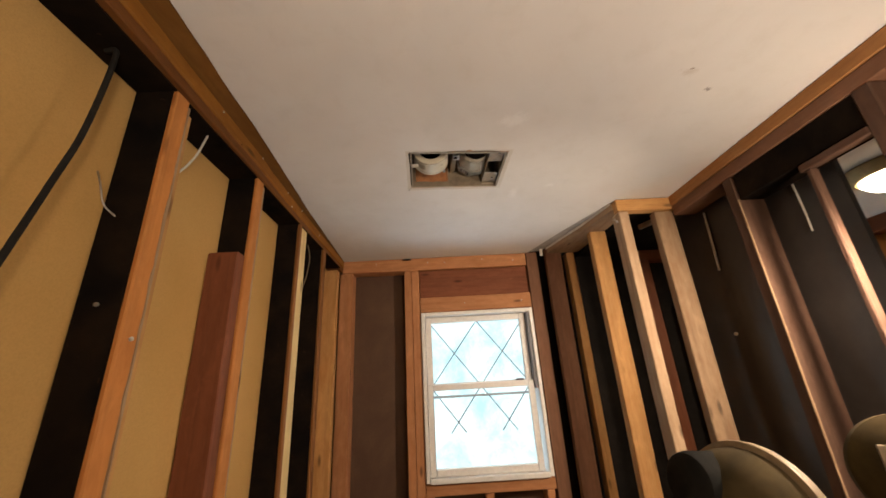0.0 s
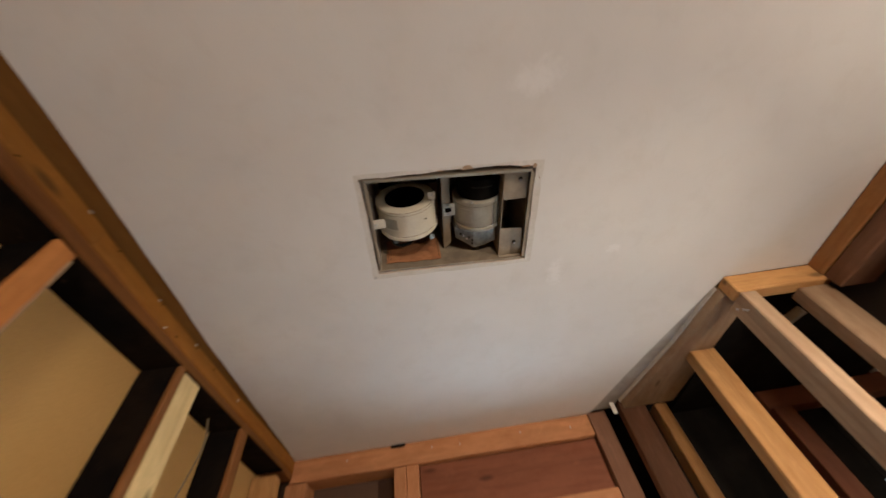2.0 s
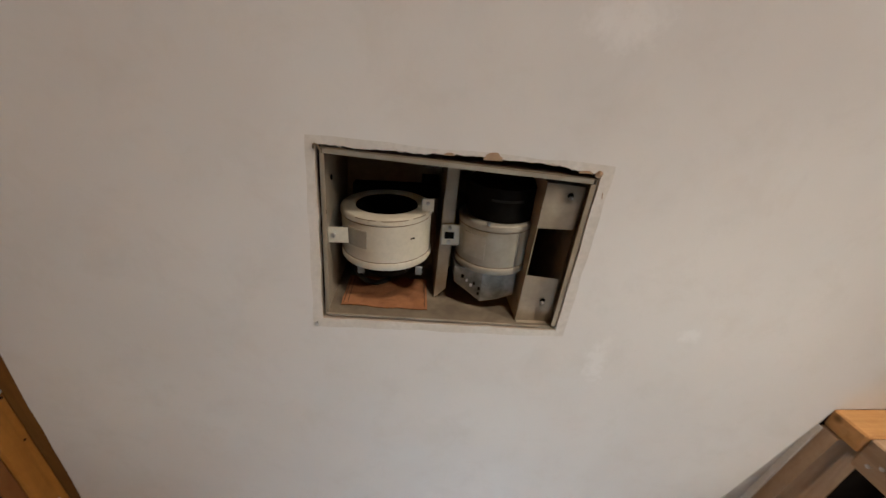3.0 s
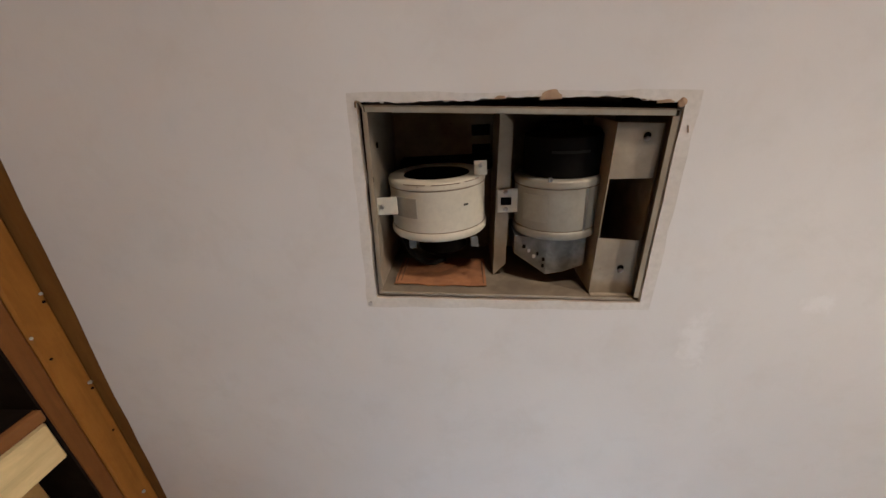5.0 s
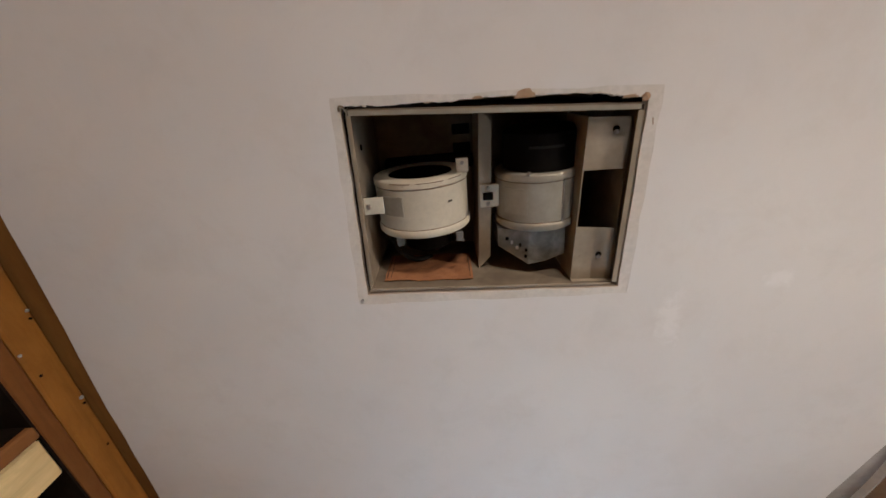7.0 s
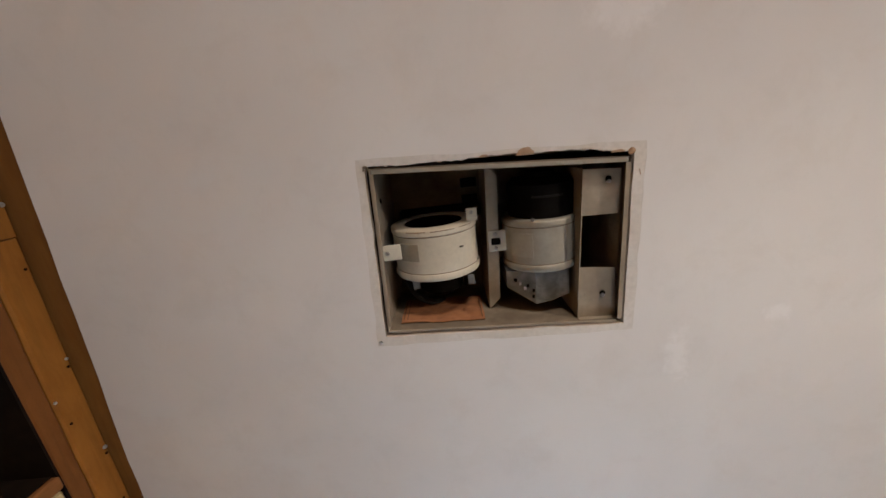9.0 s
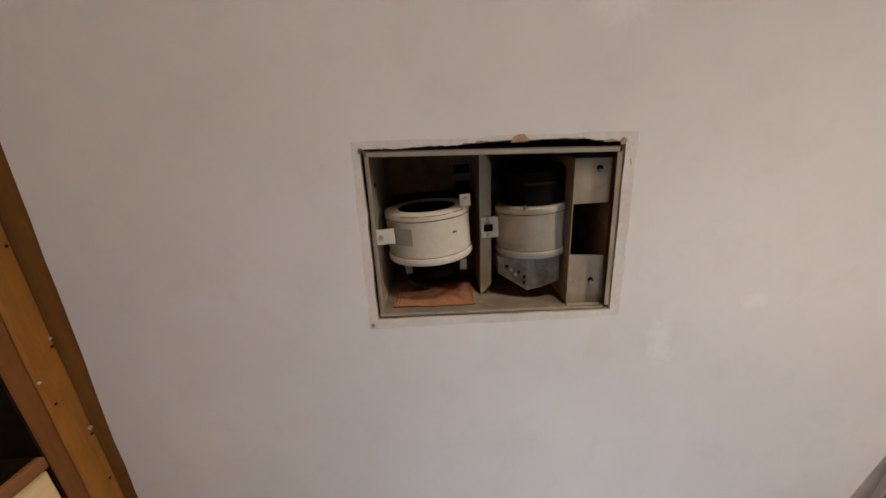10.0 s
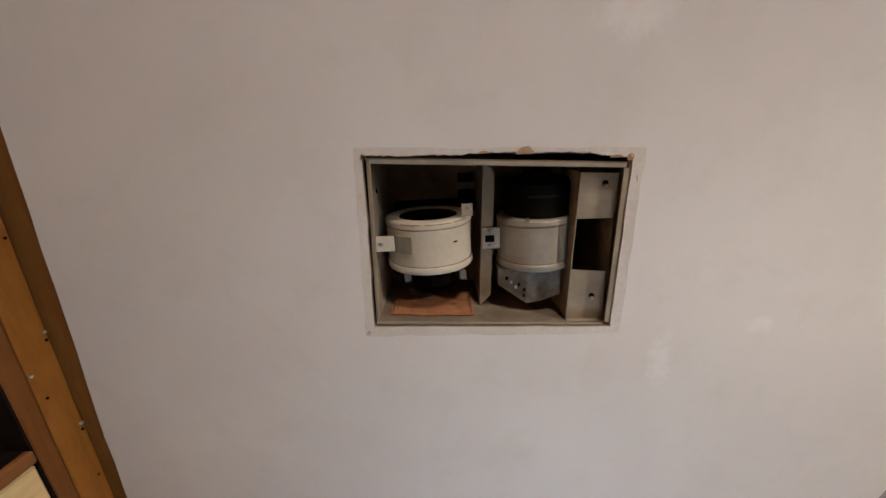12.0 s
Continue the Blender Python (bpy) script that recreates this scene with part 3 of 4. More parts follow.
# ---- partition bumped out beside the window ----
wall_partition = thing("wall_partition", (XB, 2.0, 0), "open two-by-four partition with fresh pine studs", "wall", kind="structure")
PLATE_EDGE = ((0.916, YB + 0.0385), (0.898, 1.839), (0.876, 1.969), (0.833, 2.128), (0.790, YW - 0.062))
part("top_plate", prism(bmesh.new(), [*PLATE_EDGE, (0.968, YW - 0.062), (XB + 0.086, YB + 0.0385)], 2.4100, 2.4395), pale_pine["y"], wall_partition, "top plate of the partition, paled for its window-lit face")
# grey wedge holds the taped ceiling edge and the shadow beside it
part("grey_nailer", prism(bmesh.new(), [(x - 0.004, y) for y, x in ((YB + 0.004, 0.924), (1.90, 0.850), (2.00, 0.812), (2.15, 0.760), (YW - 0.005, 0.694))] + [(0.770, YW - 0.005), (0.8325, 2.128), (0.8755, 1.969), (0.8975, 1.839), (0.930, YB + 0.004)], 2.4436, 2.4530), wedge_grey, wall_partition, "grey strip for the taped and shadowed wedge over the partition plate")
for (x0, y0), (x1, y1) in zip(PLATE_EDGE, PLATE_EDGE[1:]):
    part("paper_edge", prism(bmesh.new(), [(x0 - 0.005, y0), (x0 - 0.0012, y0), (x1 - 0.0012, y1 - 0.0005), (x1 - 0.005, y1 - 0.0005)], 2.4330, 2.4434), skim_coat, wall_partition, "thin pale strip along the plate")
part("plaster_end", box((0.748, YW - 0.061, 2.398), (0.764, YW - 0.0585, 2.4390), 0.001), skim_coat, wall_partition, "pale end of the torn ceiling board")
timber("end_plate", (XB + 0.001, YB, 2.385), (XR + 0.02, YB + 0.038, 2.4393), pine, wall_partition, "light pine end plate")
timber("post", (XB + 0.004, YB - 0.002, 0.0), (XB + 0.044, YB + 0.062, 2.3845), pale_pine, wall_partition, "pine corner post, paled for its window-lit side")
timber("stud", (0.913, 1.985, 0.0), (0.992, 2.023, 2.4095), pine, wall_partition, "light pine stud")
timber("stud", (0.901, 2.300, 0.0), (0.944, 2.358, 2.4095), pine, wall_partition, "light pine stud")
for z in (2.365, 2.345, 2.352):
    nail((XB + 0.004, YB + 0.02 + (z - 2.345), z), wall_partition, (-1, 0, 0), 0.0035)
part("batten", prism(bmesh.new(), [(1.150, 1.970), (1.166, 1.978), (1.212, 1.870), (1.196, 1.862)], 2.4040, 2.4253), pale_pine["y"], wall_partition, "pale batten under the black overhead sheet")
# framing of the next room's outer wall, seen between these studs
timber("red_header", (1.33, YW + 0.02, 2.362), (2.2, Y2, 2.43), red_wood, wall_partition, "red-brown header in the next room")
timber("red_stud", (1.337, YW + 0.01, 0.0), (1.407, YW + 0.085, 2.361), red_wood, wall_partition, "red-brown stud in the next room")

# ---- right wall ----
wall_right = thing("wall_right", (XR, 1.0, 0), "old open stud wall with dark boards and a framed opening", "wall", kind="structure")
timber("upper_top_plate", (XR - 0.004, -1.4, 2.398), (XR + 0.089, YB - 0.001, 2.4395), old_pine, wall_right, "orange-brown upper top plate")
timber("lower_top_plate", (XR, -1.4, 2.3535), (XR + 0.089, YB - 0.001, 2.3965), brown_wood, wall_right, "brown lower top plate")
timber("junction_post", (1.083, 1.722, 0.0), (1.163, 1.760, 2.3845), grey_stud, wall_right, "worn grey-brown post at the partition")
timber("stud", (XR, 1.396, 0.0), (XR + 0.089, 1.434, 2.3525), charred_brown, wall_right, "worn brown stud")
timber("opening_jamb", (XR, 1.161, 0.0), (XR + 0.022, 1.176, 2.2395), charred_brown, wall_right, "brown jamb board beside the opening")
timber("header_strip", (XR - 0.002, 1.019, 2.2400), (XR + 0.022, 1.190, 2.2620), charred_brown, wall_right, "brown strip under the header")
timber("opening_header", (XR + 0.004, 1.019, 2.2630), (XR + 0.085, 1.394, 2.3525), black_wood, wall_right, "near-black header over the opening")
for y in (0.979, 0.54, 0.14, -0.26):
    timber("dark_stud", (XR, y, 0.0), (XR + 0.089, y + 0.039, 2.3525), charred_brown, wall_right, "dark brown stud")
for y0, y1 in ((1.177, 1.395), (1.3955, 1.88), (-1.4, 0.978)):
    part("back_board", box((XR + 0.0895, y0, 0.0), (XR + 0.104, y1, 2.44), 0), black_board, wall_right, "black backing board")

part("back_board", box((XR + 0.0895, 0.9785, 2.311), (XR + 0.104, 1.1765, 2.44), 0), black_board, wall_right, "black backing board")

part("worn_edge", box((XR - 0.0016, 1.3945, 0.0), (XR + 0.004, 1.4000, 2.268), 0.001, None, 0.0012, 12), grey_stud["z"], wall_right, "pale worn stud edge")
nail((1.238, 1.688, 1.863), wall_right, (-0.75, -0.65, 0.05), 0.007)

# ---- next room ----
tagged(finish("ceiling_next_room", box((1.245, -1.4, CEIL), (3.3, 2.45, CEIL + 0.013), 0), ceiling_paint), "off-white ceiling of the next room", "ceiling", kind="structure")
# black sheet added under the pale ceiling so this corner stays dark
soffit = tagged(finish("soffit_boards", box((1.012, YB + 0.045, 2.4255), (1.78, 2.447, 2.4385), 0), unlit_black), "black sheet added overhead to darken the ceiling beside the partition", "soffit", kind="structure")
wall_far = thing("wall_far", (2.46, 0.5, 0), "stripped far wall of the next room", "wall", kind="structure")
part("wall_board", box((2.52, -1.4, 0), (2.54, 2.449, 2.44), 0), board_paper, wall_far)
timber("top_plate", (2.43, -1.4, 2.36), (2.519, 2.448, 2.4395), red_wood, wall_far, "red-brown top plate")
for y in (0.5, 0.9, 1.3, 1.7, 2.1):
    timber("stud", (2.43, y, 0), (2.519, y + 0.038, 2.359), old_pine, wall_far)


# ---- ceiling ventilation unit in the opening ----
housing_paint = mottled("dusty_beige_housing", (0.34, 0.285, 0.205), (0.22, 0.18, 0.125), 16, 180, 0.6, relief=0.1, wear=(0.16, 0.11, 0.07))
# darker copy of the housing paint, toned for the dim inside of the case
shaded_housing = mottled("shaded_housing", (0.23, 0.185, 0.125), (0.13, 0.10, 0.068), 22, 140, 0.7, relief=0.15, wear=(0.05, 0.04, 0.03))
fan = thing("ventilation_unit", (0.239, 1.43, 2.44), "beige steel twin-blower ceiling ventilation unit with its cover removed", "ventilation unit")
FX0, FY0, FY1, FT = 0.0815, 1.3065, 1.5440, 2.60
CASE = ((0.0835, 1.3062), (0.3975, 1.3262), (0.3910, 1.5450), (0.0735, 1.5280))


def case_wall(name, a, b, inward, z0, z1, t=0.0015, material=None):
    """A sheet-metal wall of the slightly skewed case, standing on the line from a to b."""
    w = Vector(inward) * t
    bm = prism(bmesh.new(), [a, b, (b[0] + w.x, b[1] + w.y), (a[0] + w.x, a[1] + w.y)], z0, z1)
    return part(name, bm, material or shaded_housing, fan)


# the left wall gets the lit tone, the other walls the shaded one
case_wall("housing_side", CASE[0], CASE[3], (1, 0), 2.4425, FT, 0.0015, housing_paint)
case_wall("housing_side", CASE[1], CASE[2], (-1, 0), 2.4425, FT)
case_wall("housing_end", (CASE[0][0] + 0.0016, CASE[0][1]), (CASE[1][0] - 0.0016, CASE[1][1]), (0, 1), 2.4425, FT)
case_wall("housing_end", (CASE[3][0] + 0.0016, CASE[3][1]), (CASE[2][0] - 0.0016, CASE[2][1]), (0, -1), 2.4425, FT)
housing_top = part("housing_top", box((FX0 - 0.009, FY0, FT + 0.0002), (0.4010, FY1 + 0.003, FT + 0.0018), 0), shaded_housing, fan)
for y in (1.345, 1.372):
    part("vent_slot", box((0.196, y, FT - 0.003), (0.222, y + 0.015, FT - 0.0005), 0.003), near_black, housing_top, "dark knockout slot")
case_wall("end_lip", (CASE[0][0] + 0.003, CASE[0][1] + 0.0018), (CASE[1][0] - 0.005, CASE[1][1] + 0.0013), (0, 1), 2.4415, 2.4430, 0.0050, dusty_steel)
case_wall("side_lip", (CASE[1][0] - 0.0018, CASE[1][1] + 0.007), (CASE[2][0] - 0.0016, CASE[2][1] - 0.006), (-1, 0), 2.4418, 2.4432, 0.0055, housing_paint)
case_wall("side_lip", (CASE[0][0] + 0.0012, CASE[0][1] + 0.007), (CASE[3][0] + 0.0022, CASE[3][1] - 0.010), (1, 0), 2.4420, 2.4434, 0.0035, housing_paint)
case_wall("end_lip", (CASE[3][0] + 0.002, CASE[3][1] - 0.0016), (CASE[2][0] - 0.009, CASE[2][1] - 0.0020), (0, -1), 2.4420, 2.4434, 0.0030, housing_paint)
for y, z in ((1.352, 2.487), (1.385, 2.452), (1.437, 2.449)):
    bm, _ = lathe(bmesh.new(), [(0.0003, 0.0), (0.0035, 0.0), (0.0035, 0.001), (0.0003, 0.0012)], Matrix.Translation((CASE[0][0] - (y - FY0) * 0.046 + 0.0017, y, z)) @ Matrix.Rotation(radians(90), 4, "Y"), 12)
    part("rivet_hole", bm, near_black, fan, "dark hole")

ALONG = Matrix.Rotation(radians(-90), 4, "X")


def screw(at, parent, r=0.0032):
    bm, _ = lathe(bmesh.new(), [(0.0003, -0.0022), (r * 0.7, -0.002), (r, -0.0008), (r, 0.0012), (0.0003, 0.0013)], Matrix.Translation(at), 12)
    box((at[0] - r * 0.8, at[1] - 0.0004, at[2] - 0.0026), (at[0] + r * 0.8, at[1] + 0.0004, at[2] - 0.0019), 0, bm)
    return part("screw", bm, steel, parent, "steel screw")


def arc_plate(cx, cz, r, a0, a1, y0, y1, t=0.0012, steps=8):
    """A thin plate that follows a drum lying along y; angles in degrees from straight down."""
    bm = bmesh.new()
    rows = []
    for i in range(steps + 1):
        a = radians(a0 + (a1 - a0) * i / steps)
        rows.append([bm.verts.new((cx + rr * math.sin(a), y, cz - rr * math.cos(a))) for rr in (r, r + t) for y in (y0, y1)])
    for p, q in zip(rows, rows[1:]):
        for u, w in ((0, 1), (1, 3), (3, 2), (2, 0)):
            bm.faces.new((p[u], p[w], q[w], q[u]))
    bm.faces.new((rows[0][0], rows[0][1], rows[0][3], rows[0][2]))
    bm.faces.new((rows[-1][0], rows[-1][1], rows[-1][3], rows[-1][2]))
    return bm


DZ = 2.5145
DRUM = [(0.040, 0.030), (0.040, 0.0015), (0.0415, 0.0), (0.0565, 0.0), (0.0583, 0.0012), (0.0590, 0.003), (0.0590, 0.0085), (0.0580, 0.0095), (0.0580, 0.0615), (0.0588, 0.0620), (0.0600, 0.0640), (0.0600, 0.0690), (0.0585, 0.0715), (0.030, 0.072)]


def drum(cx, y, name, material, label, open_end, k=1.0, z=DZ):
    place = Matrix.Translation((cx, y, z)) @ ALONG @ Matrix.Diagonal((k, k, 1, 1))
    bm, _ = lathe(bmesh.new(), DRUM, place, 56)
    d = part(name, bm, material, fan, label, True)
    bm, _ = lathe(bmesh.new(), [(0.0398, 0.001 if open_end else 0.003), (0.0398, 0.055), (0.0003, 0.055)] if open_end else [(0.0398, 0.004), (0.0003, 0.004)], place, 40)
    part("sleeve", bm, near_black, d, "inner sleeve, near-black for the shade inside the drum", True)
    for h in (0.0096, 0.0606):
        bm, _ = lathe(bmesh.new(), [(0.05808, h), (0.05845, h + 0.0004), (0.05808, h + 0.0009)], place, 56)
        part("seam", bm, rusted, d, "dirty seam line")
    return d


BX, BK = 0.1490, 1.045
blower = drum(BX, 1.392, "blower_drum", cream_enamel, "chipped cream enamel blower drum", True, BK)
for a, b, y in ((-34, -8, 1.3960), (-2, 30, 1.3962), (36, 58, 1.3958)):
    part("worn_edge", arc_plate(BX, DZ, 0.05905 * BK, a, b, y - 0.002, y - 0.0012, 0.0003, 6), rusted, blower, "rusty worn rim edge")
part("slot", arc_plate(BX, DZ, 0.0581 * BK, 34, 40, 1.4205, 1.4225, 0.0004, 3), near_black, blower, "dark slot")
part("bracket_plate", arc_plate(BX, DZ, 0.0581 * BK, -50, -20, 1.4105, 1.4345, 0.0014), dusty_steel, blower, "dusty riveted bracket plate")
tab = part("bracket_tab", box((0.0770, 1.4095, 2.4655), (0.1040, 1.4310, 2.4670), 0.0004), cream_enamel, blower, "cream bracket tab")
screw((0.0855, 1.4205, 2.4652), tab)
clip = part("rear_clip", box((0.1965, 1.3755, 2.488), (0.2115, 1.3925, 2.4895), 0.0004), cream_enamel, blower, "small cream clip")
screw((0.204, 1.381, 2.4878), clip, 0.0025)
for x, lean in ((0.113, -0.006), (0.190, 0.005)):
    part("foot", box((x, 1.4650, 2.470), (x + 0.009, 1.478, 2.4715), 0.0004), galvanised, blower, "bent steel foot")
    part("foot", tube(bmesh.new(), [(x + 0.0045, 1.4735, 2.4722), (x + 0.0045 + lean * 0.5, 1.480, 2.480), (x + 0.0045 + lean, 1.488, 2.496)], 0.0019, 6), galvanised, blower, "bent steel foot")
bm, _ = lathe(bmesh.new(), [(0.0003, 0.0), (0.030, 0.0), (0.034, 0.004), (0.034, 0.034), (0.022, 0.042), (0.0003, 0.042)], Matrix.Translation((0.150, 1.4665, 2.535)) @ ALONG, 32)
part("motor", bm, near_black, fan, "black motor", True)
tubes = tube(bmesh.new(), curve_points([(0.100, 1.475, 2.51), (0.112, 1.500, 2.50), (0.130, 1.520, 2.515), (0.150, 1.530, 2.54)]), 0.004)
part("wiring", tubes, black_rubber, fan, "black wiring")
# no real bar: added dark to stand for the gap's shade
part("cross_bar", box((0.092, 1.385, 2.578), (0.224, 1.405, 2.598), 0.003), near_black, fan, "black bar added to fill the shaded gap above the drum")

DX2, DZ2, DK = 0.2995, 2.510, 0.89
second = drum(DX2, 1.397, "blower_drum", dusty_steel, "dusty grey steel blower drum", False, DK, DZ2)
part("seam_strip", arc_plate(DX2, DZ2, 0.0582 * DK, 26, 28.5, 1.408, 1.460, 0.0005, 2), steel, second, "bright edge seam")
part("band_plate", arc_plate(DX2, DZ2, 0.0582 * DK, -58, -22, 1.414, 1.447), dusty_steel, second, "dusty bracket plate")
bm = bmesh.new()
under = ((0.2460, 2.4870, 1.4965), (0.2841, 2.4740, 1.5214), (0.3069, 2.4760, 1.5190), (0.3325, 2.4780, 1.5110))
near = [bm.verts.new((x, 1.4715, z)) for x, z, y in under]
far = [bm.verts.new((x, y, z)) for x, z, y in under]
near_top = [bm.verts.new((x, 1.4715, 2.55)) for x, z, y in under]
far_top = [bm.verts.new((x, y, 2.55)) for x, z, y in under]
for k in range(3):
    for a, b in ((near, far), (far, far_top), (far_top, near_top), (near_top, near)):
        bm.faces.new((a[k], a[k + 1], b[k + 1], b[k]))
for k in (0, 3):
    bm.faces.new((near[k], far[k], far_top[k], near_top[k]))
motor_box = part("junction_box", bm, galvanised, fan, "galvanised steel junction box with folded facets")
for x, y, w in ((0.2555, 1.483, 0.004), (0.2620, 1.488, 0.003), (0.2680, 1.495, 0.0035), (0.2725, 1.491, 0.0025), (0.2795, 1.498, 0.003), (0.2790, 1.507, 0.003)):
    z = 2.4740 + (0.2841 - x) * 0.3412
    part("terminal", box((x, y, z - 0.0022), (x + w, y + 0.0045, z + 0.003), 0.0003), near_black if x > 0.270 or x < 0.260 else white_vinyl, motor_box, "small terminal")
screw((0.281, 1.3955, 2.462), second, 0.0025)
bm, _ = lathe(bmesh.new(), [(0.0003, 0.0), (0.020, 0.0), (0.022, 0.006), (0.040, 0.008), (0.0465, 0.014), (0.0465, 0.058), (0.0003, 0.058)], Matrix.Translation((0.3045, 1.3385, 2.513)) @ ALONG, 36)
motor2 = part("motor", bm, near_black, fan, "black motor", True)
part("motor_strap", arc_plate(0.3045, 2.513, 0.0467, -28, 24, 1.366, 1.369, 0.0008), black_rubber, motor2, "dull strap")
screw((0.2815, 1.3985, 2.4705), second, 0.0022)

# centre divider, a folded channel
bm = prism(bmesh.new(), [(0.2278, 1.3205), (0.2431, 1.3369), (0.2362, 1.5170), (0.2192, 1.5348)], 2.4990, 2.5002)
divider = part("divider", bm, housing_paint, fan, "folded steel divider")
part("divider_web", prism(bmesh.new(), [(0.2278, 1.3205), (0.2290, 1.3205), (0.2204, 1.5345), (0.2192, 1.5345)], 2.5003, FT - 0.001), housing_paint, divider)
plate2 = part("bracket", box((0.2252, 1.4130, 2.4965), (0.2560, 1.4436, 2.4985), 0.0006), cream_enamel, fan, "cream bracket with a square hole")
part("square_hole", box((0.2288, 1.4238, 2.4955), (0.2420, 1.4338, 2.4966), 0.0003), near_black, plate2, "dark square hole")
screw((0.2350, 1.4180, 2.4962), plate2, 0.003)
screw((0.2350, 1.4392, 2.4962), plate2, 0.003)

# mounting tray beside the second blower
tray = part("tray_side", prism(bmesh.new(), [(0.3435, 1.3370), (0.3447, 1.3370), (0.3362, 1.5385), (0.3350, 1.5385)], 2.4546, 2.5300), housing_paint, fan, "steel tray side")
part("tray_panel", prism(bmesh.new(), [(0.3448, 1.3375), (0.3903, 1.3405), (0.3883, 1.3970), (0.3424, 1.3960)], 2.4556, 2.4568), housing_paint, tray, "steel tray panel")
part("tray_panel", prism(bmesh.new(), [(0.3394, 1.4655), (0.3857, 1.4705), (0.3868, 1.5410), (0.3364, 1.5385)], 2.4556, 2.4568), housing_paint, tray, "steel tray panel")
part("tray_flange", prism(bmesh.new(), [(0.3905, 1.3405), (0.3917, 1.3405), (0.3882, 1.5410), (0.3870, 1.5410)], 2.4560, 2.4900), shaded_housing, tray, "shade-toned far flange of the tray")
part("tray_end", prism(bmesh.new(), [(0.3363, 1.5388), (0.3868, 1.5413), (0.3868, 1.5425), (0.3363, 1.5400)], 2.4500, 2.4900), housing_paint, tray)
for x, y in ((0.3750, 1.352), (0.3690, 1.505)):
    bm, _ = lathe(bmesh.new(), [(0.0003, 0.0), (0.0038, 0.0), (0.0038, -0.0006), (0.0003, -0.0007)], Matrix.Translation((x, y, 2.4555)), 14)
    part("screw_hole", bm, near_black, tray, "dark screw hole")
    screw((x, y + 0.003, 2.4545), tray, 0.0026)

# orange card against the end wall
card_bm = bmesh.new()
bmesh.ops.create_grid(card_bm, x_segments=24, y_segments=18, size=0.5, matrix=Matrix.Translation((0.1490, 1.5290, 2.504)) @ Matrix.Rotation(radians(3.06), 4, "Z") @ Matrix.Rotation(radians(90), 4, "X") @ Matrix.Diagonal((0.120, 0.080, 1, 1)))
for v in card_bm.verts:
    v.co.y -= abs(noise.noise(v.co * 34)) * 0.0042
    v.co.z += noise.noise(v.co * 30) * 0.002
bmesh.ops.solidify(card_bm, geom=card_bm.faces[:], thickness=0.0008)
card = part("paper_label", card_bm, orange_card, fan, "crumpled orange-brown paper label")
for lo, hi in (((0.0925, 2.466), (0.0935, 2.53)), ((0.2045, 2.466), (0.2055, 2.53)), ((0.0980, 2.466), (0.0986, 2.53))):
    part("label_line", box((lo[0], 1.5208 + (lo[0] - 0.09) * 0.0535, lo[1]), (hi[0], 1.5216 + (lo[0] - 0.09) * 0.0535, hi[1]), 0), brown_board, card, "dark printed border line")

# broken plaster, splinters and fixings round the opening
rnd = random.Random(8)


def chip_mesh(at, size, flat=0.4):
    bm = bmesh.new()
    bmesh.ops.create_icosphere(bm, subdivisions=2, radius=1.0)
    for v in bm.verts:
        v.co *= 1 + 0.35 * noise.noise(v.co * 2.1 + Vector(at) * 40)
        v.co = Vector((v.co.x * size[0], v.co.y * size[1], v.co.z * size[1] * flat)) + Vector(at)
    return bm


def torn_edge(x):
    return float(np.interp(x, [q[0] for q in TORN], [q[1] for q in TORN]))


def paper_flap(at, w, h, seed):
    """A torn half-round of board paper hanging off the cut edge, ragged and slightly curled."""
    frnd = random.Random(seed)
    bm = bmesh.new()
    rows = []
    for k in range(15):
        a = math.pi * k / 14
        r = 1 + frnd.uniform(-0.10, 0.10)
        x, y = at[0] + math.cos(a) * w * r, at[1] - math.sin(a) * h * r
        rows.append([bm.verts.new((x, y, at[2] - 0.0010 + 0.0006 * frnd.random())), bm.verts.new((x, y, at[2]))])
    for z in (0, 1):
        bm.faces.new([q[z] for q in rows])
    for p, q in zip(rows, rows[1:] + rows[:1]):
        bm.faces.new((p[0], p[1], q[1], q[0]))
    return bm


part("paper_flap", paper_flap((0.2715, 1.3110, 2.4400), 0.0105, 0.0085, 3), torn_paper, ceiling, "brown paper flap at the torn edge")
part("paper_flap", paper_flap((0.2225, 1.3080, 2.4400), 0.0055, 0.0030, 4), torn_paper, ceiling, "brown paper flap at the torn edge")
part("splinter", paper_flap((0.3790, 1.3200, 2.4400), 0.0085, 0.0030, 5), torn_paper, ceiling, "brown splinter")
part("splinter", chip_mesh((0.3955, 1.3205, 2.4405), (0.0045, 0.0045)), torn_paper, ceiling, "brown splinter")
for x, w in ((0.17, 0.006), (0.196, 0.004), (0.315, 0.007), (0.342, 0.010), (0.13, 0.006), (0.105, 0.004)):
    part("plaster_crumb", chip_mesh((x, torn_edge(x) + rnd.uniform(-0.0004, 0.0006), 2.4412), (w * 0.6, 0.0011)), plaster_raw, ceiling)
bm = tube(bmesh.new(), curve_points([(0.078, 1.308, 2.439), (0.0795, 1.303, 2.437), (0.083, 1.304, 2.4375), (0.084, 1.309, 2.441)]), 0.0011)
part("bent_wire", bm, rim_tan, ceiling, "bent steel wire at the corner")
nail((0.0622, 1.5375, 2.4395), ceiling, (0, 0, -1), 0.0028)
bm = tube(bmesh.new(), [(0.405, 1.342, 2.4398), (0.4062, 1.349, 2.4396)], 0.0005, 6)
part("scratch", bm, torn_paper, ceiling, "small dark gouge")

